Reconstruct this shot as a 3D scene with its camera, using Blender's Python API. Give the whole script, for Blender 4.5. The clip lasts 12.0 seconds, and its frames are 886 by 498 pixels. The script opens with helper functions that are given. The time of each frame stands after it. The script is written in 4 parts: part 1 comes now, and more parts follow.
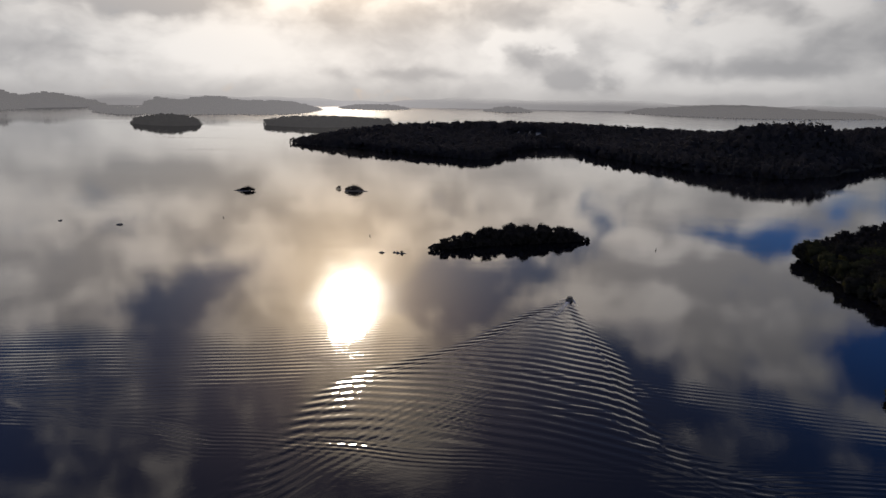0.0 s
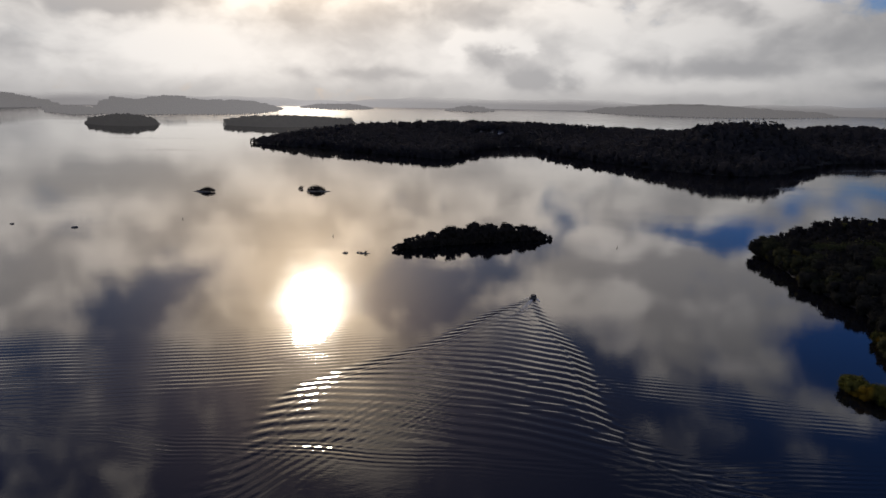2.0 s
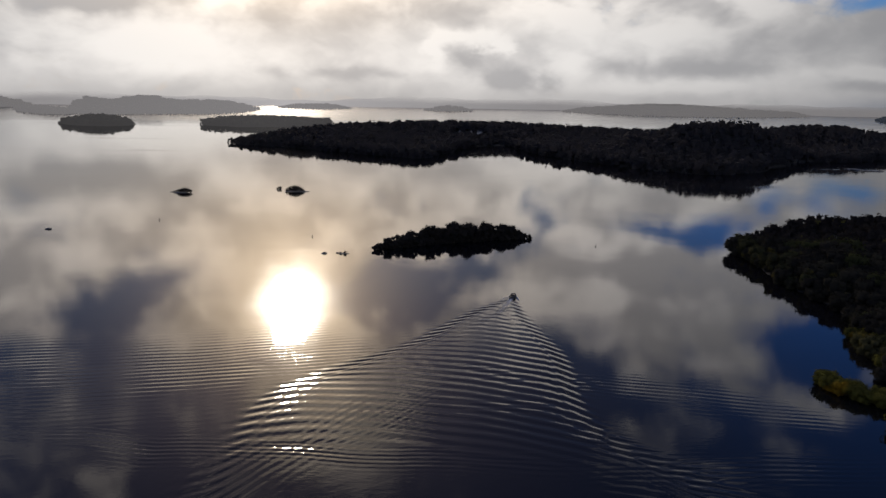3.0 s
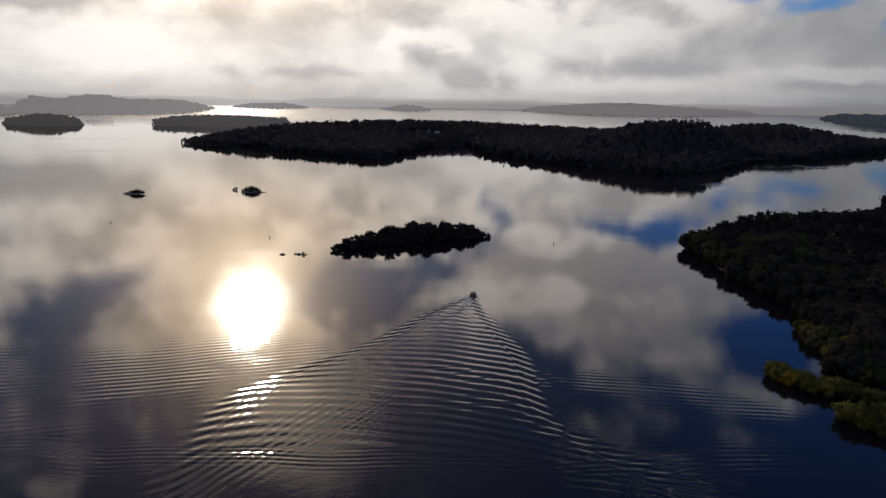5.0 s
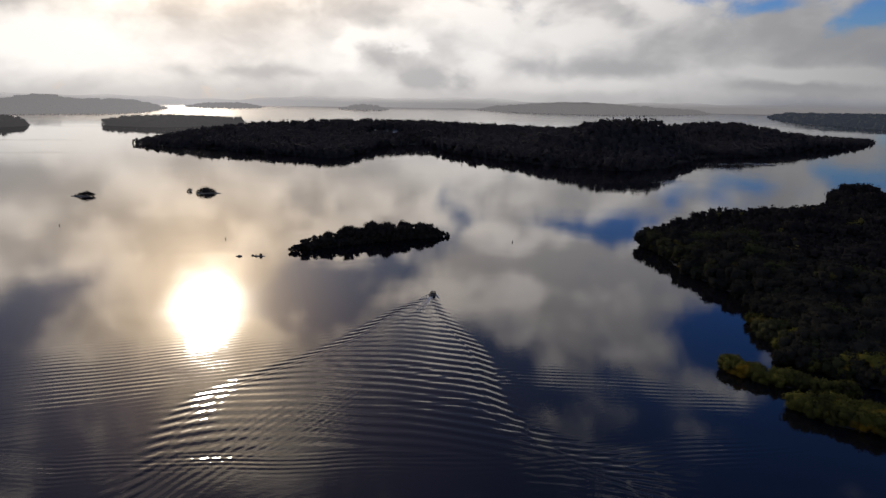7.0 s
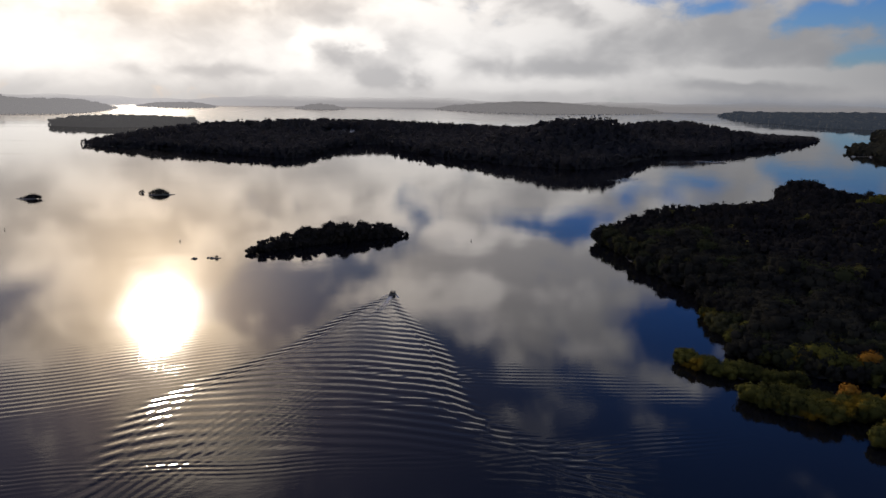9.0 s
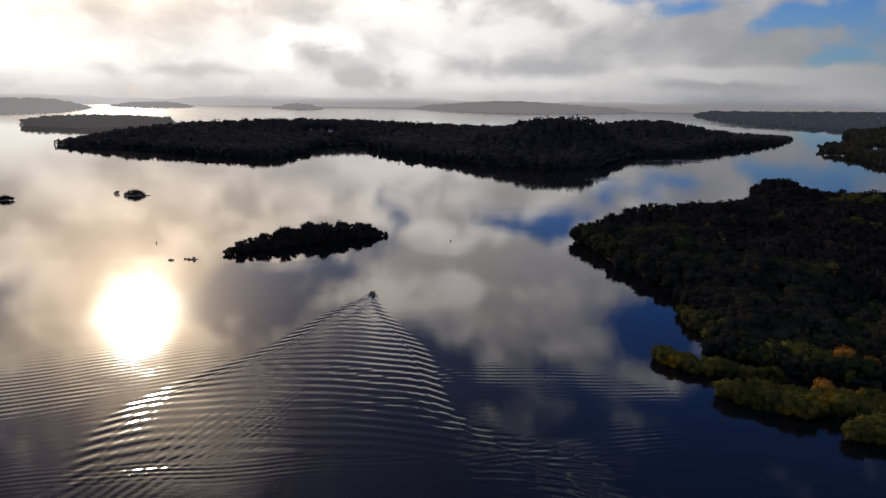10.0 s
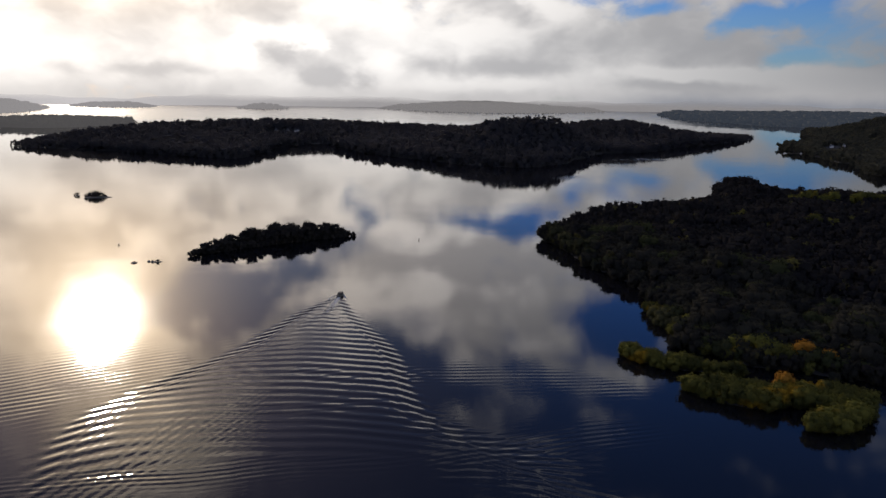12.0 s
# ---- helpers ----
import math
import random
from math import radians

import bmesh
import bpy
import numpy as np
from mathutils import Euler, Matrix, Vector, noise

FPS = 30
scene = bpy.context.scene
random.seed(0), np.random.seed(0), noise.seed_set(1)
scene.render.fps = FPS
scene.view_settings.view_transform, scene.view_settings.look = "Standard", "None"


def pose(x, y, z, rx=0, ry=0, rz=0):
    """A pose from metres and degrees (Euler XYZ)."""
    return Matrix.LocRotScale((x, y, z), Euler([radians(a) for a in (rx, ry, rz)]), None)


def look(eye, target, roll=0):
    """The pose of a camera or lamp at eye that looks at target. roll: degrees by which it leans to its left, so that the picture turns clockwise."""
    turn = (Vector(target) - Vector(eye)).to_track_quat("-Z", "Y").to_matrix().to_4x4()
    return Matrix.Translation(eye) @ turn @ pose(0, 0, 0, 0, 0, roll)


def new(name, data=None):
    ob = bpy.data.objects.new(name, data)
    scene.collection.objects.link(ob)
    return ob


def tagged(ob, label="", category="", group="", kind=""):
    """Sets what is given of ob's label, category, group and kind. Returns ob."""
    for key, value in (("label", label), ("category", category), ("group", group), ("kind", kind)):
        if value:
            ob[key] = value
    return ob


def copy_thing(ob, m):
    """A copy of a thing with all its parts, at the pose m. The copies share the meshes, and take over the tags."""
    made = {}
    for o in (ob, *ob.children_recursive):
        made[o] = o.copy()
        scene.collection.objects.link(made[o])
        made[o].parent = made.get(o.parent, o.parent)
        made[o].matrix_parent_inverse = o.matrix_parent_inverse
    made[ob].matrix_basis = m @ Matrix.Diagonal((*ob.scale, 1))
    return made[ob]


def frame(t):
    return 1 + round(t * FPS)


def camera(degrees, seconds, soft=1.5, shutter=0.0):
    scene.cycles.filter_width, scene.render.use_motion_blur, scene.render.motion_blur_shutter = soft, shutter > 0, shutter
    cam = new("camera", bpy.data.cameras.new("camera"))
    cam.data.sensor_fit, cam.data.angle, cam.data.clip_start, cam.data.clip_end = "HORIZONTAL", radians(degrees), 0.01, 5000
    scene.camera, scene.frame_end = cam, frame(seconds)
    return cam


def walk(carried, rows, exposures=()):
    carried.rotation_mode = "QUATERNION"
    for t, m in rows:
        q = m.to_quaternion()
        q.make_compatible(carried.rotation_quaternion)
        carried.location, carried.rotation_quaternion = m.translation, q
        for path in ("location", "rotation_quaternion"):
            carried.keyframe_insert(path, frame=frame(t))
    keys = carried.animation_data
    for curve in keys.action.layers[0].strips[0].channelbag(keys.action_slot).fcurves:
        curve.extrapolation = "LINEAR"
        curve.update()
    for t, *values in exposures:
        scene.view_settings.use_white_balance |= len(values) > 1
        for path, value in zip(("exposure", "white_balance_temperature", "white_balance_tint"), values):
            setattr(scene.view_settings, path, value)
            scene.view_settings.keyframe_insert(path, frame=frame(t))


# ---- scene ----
# ---------------------------------------------------------------- camera
EYE = (0.0, 0.0, 100.0)
DOWN = 12.458          # degrees below the level
TURN = [(0, 0), (0.5, 0.366), (1, 1.214), (1.5, 2.12), (2, 2.99), (2.5, 3.845), (3, 4.668), (5, 8.03), (5.5, 8.869), (6, 9.708),
        (6.5, 10.557), (7, 11.404), (9, 14.793), (9.5, 15.648), (10, 16.489), (10.5, 17.328), (11, 18.17), (11.5, 18.902), (12, 19.124)]


def heading(az, el=0.0, d=1.0):
    """A vector of length d towards the azimuth az (clockwise from +y) and elevation el, in degrees."""
    a, e = radians(az), radians(el)
    return Vector((d * math.sin(a) * math.cos(e), d * math.cos(a) * math.cos(e), d * math.sin(e)))


cam = camera(64.12, 12.0)
walk(cam, [(t, look(EYE, Vector(EYE) + heading(a, -DOWN), 0.886)) for t, a in TURN],
     [(0, 0.0), (3, 0.05), (6.5, 0.19), (9, 0.31), (12, 0.45)])

# ---------------------------------------------------------------- sky and sun
SUN_AZ, SUN_EL = -7.8, 17.0


class Nodes:
    """Short hand for building a node tree."""

    def __init__(self, tree):
        self.tree = tree
        tree.nodes.clear()

    def add(self, kind, values=(), **props):
        n = self.tree.nodes.new(kind)
        for k, v in props.items():
            if k == "operation":
                n.operation = v
            elif k == "blend_type":
                n.blend_type = v
            elif k == "data_type":
                n.data_type = v
            elif k == "noise_dimensions":
                n.noise_dimensions = v
        for key, v in dict(values).items():
            if isinstance(v, bpy.types.NodeSocket):
                self.tree.links.new(v, n.inputs[key])
            else:
                n.inputs[key].default_value = v
        return n

    def math(self, op, a, b=0.0, c=0.0):
        return self.add("ShaderNodeMath", {0: a, 1: b, 2: c}, operation=op).outputs[0]

    def vmath(self, op, a, b=(0, 0, 0)):
        return self.add("ShaderNodeVectorMath", {0: a, 1: b}, operation=op).outputs[0]

    def noise(self, vector, scale, detail=4.0, rough=0.5, warp=0.0):
        return self.add("ShaderNodeTexNoise", {"Vector": vector, "Scale": scale, "Detail": detail, "Roughness": rough, "Distortion": warp}).outputs[0]

    def ramp(self, value, lo, hi, a=0.0, b=1.0):
        n = self.add("ShaderNodeMapRange", {0: value, 1: lo, 2: hi, 3: a, 4: b})
        n.interpolation_type = "SMOOTHSTEP"
        return n.outputs[0]

    def mix(self, fac, a, b):
        n = self.tree.nodes.new("ShaderNodeMix")
        n.data_type = "RGBA"
        for sock, v in ((n.inputs[0], fac), (n.inputs[6], a), (n.inputs[7], b)):
            if isinstance(v, bpy.types.NodeSocket):
                self.tree.links.new(v, sock)
            else:
                sock.default_value = v
        return n.outputs[2]

    def link(self, a, b):
        self.tree.links.new(a, b)


# Openings (-) and banks (+) in the cloud: azimuth, elevation, their half widths in degrees, and amount.
CLOUD_FORMS = [(-18, 14.2, 4.0, 1.6, -.5), (-22, 16.6, 3.5, 1.6, -.42), (-31, 18.4, 3, 1.3, -.3), (2.5, 16.2, 5.5, 2.3, -.48), (8, 13.6, 3, 1.3, -.45), (11.4, 8.0, 1.0, 1.3, -.34), (12.8, 9.8, 1.0, 1.4, -.42),
               (11.0, 11.8, 2.4, 0.9, -.36), (20, 10.1, 1.8, 0.7, -.55), (22.8, 10.4, 2.2, 0.7, -.7), (25.6, 10.8, 2.2, 0.8, -.7), (27.6, 9.6, 1.3, 0.9, -.45), (28.8, 7.8, 1.2, 0.9, -.38), (30.5, 6.6, 1.5, 0.6, -.32), (8, 4.0, 20, 2.6, .35), (45, 6.2, 3, 1.2, -.45), (40.9, 5.4, 2.6, 1.3, -.75), (35.5, 6.2, 2.0, 0.7, -.42), (33.5, 6.8, 1.2, 0.6, -.2),
               (33.8, 17.5, 3, 3.4, -.45), (16, 21.8, 3.4, 1.8, -.4), (-24, 19.5, 5, 2.2, -.3), (-14, 22.5, 7, 2.2, -.25), (48, 4.5, 3, 1.5, -.3), (41, 23, 4.5, 4, -.3), (36, 18.3, 2.2, 2.0, -.4),
               (20, 14.6, 7, 3, .22), (24, 19, 5.5, 3.5, .3), (29, 21, 3, 1.6, .25), (-16, 18.5, 4, 2, .2), (-4, 19.5, 5, 2, .2), (-31, 20.5, 3, 2, .2), (8, 18.5, 5, 1.8, .1), (44, 1.0, 14, 1.3, .3), (45.5, 2.5, 4, 0.8, -.7), (-2, 24, 14, 5, .2), (-5, 27, 7, 4, .5), (-8, 23, 6, 3, .35), (10.5, 27, 5, 5, -.6), (34.5, 21.3, 3.5, 1.4, .5), (4.2, 14.3, 4.5, 1.3, -.45), (36, 3.5, 5, 1.5, .2), (5.5, 4.5, 3, 1.2, .15)]

# where the clouds are dense and grey (-) or thin and bright (+): azimuth, elevation, half-widths, amount
DENSE_FORMS = [(-28.5, 2.5, 4.5, 1.3, -.14), (-21.9, 6.2, 4.2, 0.9, -.26), (-7.1, 5.2, 5, 1.2, -.07), (-3.2, 1.4, 5, 0.5, -.14), (4.4, 3.5, 0.9, 1.2, .17), (6.3, 4.3, 1.7, 0.5, .20), (8.3, 3.4, 0.8, 0.7, .22), (7.3, 2.7, 1.6, 0.8, -.12), (9.8, 1.4, 2.2, 0.8, -.14), (23, 2.0, 7, 0.6, -.15), (20, 4.4, 7, 1.2, .1), (27, 3.6, 5, 1.2, -.05),
               (10.6, 0.7, 1.6, 0.6, -.14), (14.8, 6.0, 5, 1.0, .16), (20, 5.0, 8, 1.1, .06), (-15.4, 4.4, 3.5, 1.6, .12), (23, 0.6, 8, 0.5, .14), (13.9, 2.6, 2.2, 1.3, .14), (39, 1.7, 7, 0.6, .3),
               (37.9, 0.7, 5, 0.5, -.2), (46.5, 0.9, 5, 0.7, .16), (-13, 1.6, 6, 1.0, .12), (22.3, 13.9, 5, 1.2, -.5), (21.9, 16.9, 1.0, 0.8, -.3), (31, 13, 4.5, 4, -.2), (18, 15.5, 2.5, 1.4, .2), (-19, 3.2, 7, 1.4, .16), (28, 22, 6, 4, -.12), (39, 4.5, 7, 2.2, -.14)]


def build_world():
    world = bpy.data.worlds.new("sky")
    scene.world = world
    world.use_nodes = True
    N = Nodes(world.node_tree)
    way = N.add("ShaderNodeTexCoord").outputs["Generated"]
    x, y, z = N.add("ShaderNodeSeparateXYZ", {0: way}).outputs
    az = N.math("MULTIPLY", N.math("ARCTAN2", x, y), 180 / math.pi)
    el = N.math("MULTIPLY", N.math("ARCSINE", z), 180 / math.pi)
    warp = N.add("ShaderNodeTexNoise", {"Vector": N.vmath("MULTIPLY", way, (1, 1, 1.6)), "Scale": 9.0, "Detail": 4.0}).outputs["Color"]
    bent = N.vmath("ADD", N.vmath("MULTIPLY", way, (1, 1, 1.7)), N.vmath("MULTIPLY", N.vmath("SUBTRACT", warp, (0.5, 0.5, 0.5)), (0.10, 0.10, 0.10)))
    big = N.noise(bent, 6.0, 6.0, 0.5)
    fine = N.noise(N.vmath("ADD", bent, (3.3, 2.1, 4.0)), 10.0, 6.0, 0.56)
    soft = N.noise(N.vmath("ADD", bent, (7.3, 1.1, 2.0)), 13.0, 3.0, 0.42)
    above = N.noise(N.vmath("ADD", bent, (0.0, 0.0, 0.05)), 6.0, 3.0, 0.5)
    cover = N.math("ADD", big, N.ramp(el, 11.0, 25.0, 0.33, -0.26))
    # uneven outlines
    curl = N.add("ShaderNodeTexNoise", {"Vector": N.vmath("MULTIPLY", way, (1, 1, 1.6)), "Scale": 15.0, "Detail": 5.0}).outputs["Color"]
    cx, cy, cz = N.add("ShaderNodeSeparateXYZ", {0: curl}).outputs
    az2 = N.math("MULTIPLY_ADD", N.math("SUBTRACT", cx, 0.5), 7.0, az)
    el2 = N.math("ADD", el, N.math("MULTIPLY", N.math("SUBTRACT", cy, 0.5), N.ramp(el, 0.0, 18.0, 1.6, 4.6)))

    def add_forms(value, forms):
        for a0, e0, wa, we, amount in forms:
            da = N.math("DIVIDE", N.math("SUBTRACT", az2, a0), wa)
            de = N.math("DIVIDE", N.math("SUBTRACT", el2, e0), we)
            r2 = N.math("MULTIPLY_ADD", da, da, N.math("MULTIPLY", de, de))
            value = N.math("MULTIPLY_ADD", N.math("EXPONENT", N.math("MULTIPLY", r2, -1.0)), amount, value)
        return value

    cover = add_forms(cover, CLOUD_FORMS)
    cover = N.math("ADD", cover, N.math("MULTIPLY", N.math("SUBTRACT", fine, 0.5), 0.85))
    wisp = N.noise(N.vmath("ADD", bent, (9.1, 5.2, 1.0)), 24.0, 4.0, 0.55)
    cover = N.math("ADD", cover, N.math("MULTIPLY", N.math("SUBTRACT", wisp, 0.5), 0.65))
    mask = N.ramp(cover, 0.20, 0.78)
    # the sun behind thin cloud: angle from it in degrees
    s = heading(SUN_AZ, SUN_EL)
    dot = N.add("ShaderNodeVectorMath", {0: way, 1: tuple(s)}, operation="DOT_PRODUCT").outputs["Value"]
    off = N.math("MULTIPLY", N.math("ARCCOSINE", N.math("MINIMUM", dot, 0.99999)), 180 / math.pi)
    wide = N.math("MULTIPLY", N.math("EXPONENT", N.math("MULTIPLY", off, -1 / 15.0)), N.ramp(el, 3.0, 11.0, 0.24, 1.0))
    frayed = N.math("ADD", off, N.math("ADD", N.math("MULTIPLY", N.math("SUBTRACT", fine, 0.5), 3.0), N.math("MULTIPLY", N.math("SUBTRACT", wisp, 0.5), 2.2)))
    core = N.math("EXPONENT", N.math("MULTIPLY", N.math("POWER", N.math("DIVIDE", frayed, 2.05), 2.0), -1.0))
    halo = N.math("EXPONENT", N.math("MULTIPLY", off, -1 / 3.3))
    # thick undersides are grey, thin edges and tops are bright
    shade = N.math("ADD", N.math("MULTIPLY", N.math("SUBTRACT", big, above), 0.35), N.math("MULTIPLY", N.math("SUBTRACT", soft, 0.5), N.ramp(el, 3.0, 8.0, 0.22, 0.75)))
    shade = N.math("ADD", shade, N.math("MULTIPLY", N.math("SUBTRACT", wisp, 0.5), N.ramp(el, 5.0, 10.0, 0.06, 0.28)))
    shade = N.ramp(add_forms(shade, DENSE_FORMS), -0.15, 0.15)
    grey = N.mix(shade, (0.43, 0.425, 0.435, 1), (0.86, 0.84, 0.825, 1))
    # clouds turned away from the sun are dull
    grey = N.mix(N.ramp(off, 12.0, 70.0), grey, N.mix(N.ramp(el, 8.0, 60.0), (0.16, 0.165, 0.18, 1), (0.95, 0.98, 1.05, 1)))
    # those opposite the sun are lit from the front
    grey = N.mix(N.ramp(off, 72.0, 115.0), grey, N.mix(N.ramp(el, 6.0, 48.0), (0.24, 0.245, 0.26, 1), (1.0, 1.03, 1.10, 1)))
    # higher up the layer is thinner and lets more light through
    thin = N.ramp(el, 5.0, 14.0)
    grey = N.mix(thin, grey, N.add("ShaderNodeVectorMath", {0: grey, 1: (1.38, 1.40, 1.46)}, operation="MULTIPLY").outputs[0])
    lit = N.add("ShaderNodeVectorMath", {0: grey, 1: N.mix(wide, (1, 1, 1, 1), (1.85, 1.47, 1.04, 1))}, operation="MULTIPLY").outputs[0]
    # haze along the horizon
    low = N.ramp(el, -1.2, 1.6, 1.0, 0.0)
    mist = N.mix(wide, (0.36, 0.35, 0.355, 1), (1.2, 1.1, 0.95, 1))
    # a bank of low cloud in the east is dark beneath
    rain = N.math("MULTIPLY", N.ramp(az, 26.0, 40.0), N.ramp(N.math("MULTIPLY_ADD", fine, 1.6, el), 0.0, 1.4, 1.0, 0.0))
    lit = N.mix(N.math("MULTIPLY", rain, 0.75), lit, (0.17, 0.18, 0.21, 1))
    mist = N.mix(N.math("MULTIPLY", rain, 0.9), mist, (0.15, 0.165, 0.20, 1))
    lit = N.mix(N.math("MULTIPLY", low, 0.75), lit, mist)
    mask = N.math("MAXIMUM", mask, low)
    cloud = N.add("ShaderNodeBackground", {0: lit, 1: 1.0})
    sky = N.tree.nodes.new("ShaderNodeTexSky")
    sky.sky_type, sky.sun_disc = "NISHITA", False
    sky.sun_elevation, sky.sun_rotation = radians(SUN_EL), radians(SUN_AZ)
    sky.air_density, sky.dust_density, sky.ozone_density = 1.0, 0.3, 3.0
    # dust pales the blue round the sun
    tint = N.mix(N.ramp(off, 16.0, 44.0), (0.62, 0.62, 0.76, 1), N.mix(N.ramp(el, 5.0, 9.5), (0.50, 0.72, 1.18, 1), (0.28, 0.63, 1.40, 1)))
    # the clear sky deepens upwards
    tint = N.add("ShaderNodeVectorMath", {0: tint, 1: N.mix(N.ramp(el, 13.0, 30.0), (1, 1, 1, 1), N.mix(N.ramp(az, 2.0, 22.0), (1.75, 1.28, 1.18, 1), (1.40, 0.92, 0.74, 1)))}, operation="MULTIPLY").outputs[0]
    clear = N.add("ShaderNodeBackground", {0: N.add("ShaderNodeVectorMath", {0: sky.outputs[0], 1: tint}, operation="MULTIPLY").outputs[0], 1: 0.05})
    mixed = N.add("ShaderNodeMixShader", {0: mask, 1: clear.outputs[0], 2: cloud.outputs[0]})
    glow = N.add("ShaderNodeBackground", {0: (1.0, 0.92, 0.80, 1), 1: N.math("MULTIPLY", core, 16.0)})
    veil = N.add("ShaderNodeBackground", {0: (1.0, 0.73, 0.45, 1), 1: N.math("MULTIPLY", halo, 5.5)})
    lights = N.add("ShaderNodeAddShader", {0: glow.outputs[0], 1: veil.outputs[0]})
    total = N.add("ShaderNodeAddShader", {0: mixed.outputs[0], 1: lights.outputs[0]})
    out = N.add("ShaderNodeOutputWorld")
    N.link(total.outputs[0], out.inputs[0])


build_world()
lamp = bpy.data.lights.new("sun", "SUN")
lamp.energy, lamp.angle, lamp.color = 0.85, radians(3.6), (1.0, 0.88, 0.72)
sun = new("sun", lamp)
sun.matrix_world = look(heading(SUN_AZ, SUN_EL, 3000), (0, 0, 0))

# ---------------------------------------------------------------- materials


def material(name):
    m = bpy.data.materials.new(name)
    m.use_nodes = True
    return m, Nodes(m.node_tree)


def finish(N, shader):
    out = N.add("ShaderNodeOutputMaterial")
    N.link(shader, out.inputs[0])


def leaf_material(name, dark, bright, accent=None, share=0.0, fresh=None, thin=0.08):
    """Foliage: colour varies from tree to tree, over some metres and from leaf clump to leaf clump; thin leaves let light through."""
    m, N = material(name)
    info = N.add("ShaderNodeObjectInfo").outputs["Random"]
    geo = N.add("ShaderNodeNewGeometry")
    island = geo.outputs["Random Per Island"]
    patch = N.noise(geo.outputs["Position"], 0.05, 3.0, 0.6)
    f = N.math("ADD", N.math("ADD", N.math("MULTIPLY", island, 0.20), 0.10), N.math("ADD", N.math("MULTIPLY", info, 0.3), N.math("MULTIPLY", N.math("SUBTRACT", patch, 0.45), 1.6)))
    col = N.mix(N.ramp(f, 0.0, 0.9), (*dark, 1), (*bright, 1))
    if accent:
        spot = N.ramp(N.noise(N.vmath("ADD", geo.outputs["Position"], (91, 13, 5)), 0.06, 3.0), 0.70 - share, 0.78 - share)
        col = N.mix(spot, col, (*accent, 1))
    if fresh:      # some trees are still green
        col = N.mix(N.math("MULTIPLY", N.ramp(info, 0.78, 0.96), 0.85), col, (*fresh, 1))
    d = N.add("ShaderNodeBsdfDiffuse", {0: col})
    t = N.add("ShaderNodeBsdfTranslucent", {0: col})
    mx = N.add("ShaderNodeMixShader", {0: thin, 1: d.outputs[0], 2: t.outputs[0]})
    finish(N, mx.outputs[0])
    return m


def plain(name, colour, rough=0.8, metal=0.0, scale=1.0, vary=0.3, bump=0.0):
    """A surface with stains and grain at two scales."""
    m, N = material(name)
    pos = N.add("ShaderNodeNewGeometry").outputs["Position"]
    a, b = N.noise(pos, 0.35 * scale, 4.0), N.noise(pos, 3.0 * scale, 6.0)
    f = N.math("ADD", N.math("MULTIPLY", a, 0.6), N.math("MULTIPLY", b, 0.4))
    lo, hi = [c * (1 - vary) for c in colour], [min(1, c * (1 + vary)) for c in colour]
    col = N.mix(N.ramp(f, 0.3, 0.7), (*lo, 1), (*hi, 1))
    vals = {"Base Color": col, "Roughness": rough, "Metallic": metal}
    if bump:
        vals["Normal"] = N.add("ShaderNodeBump", {"Strength": bump, "Distance": 0.1, "Height": b}).outputs[0]
    p = N.add("ShaderNodeBsdfPrincipled", vals)
    finish(N, p.outputs[0])
    return m


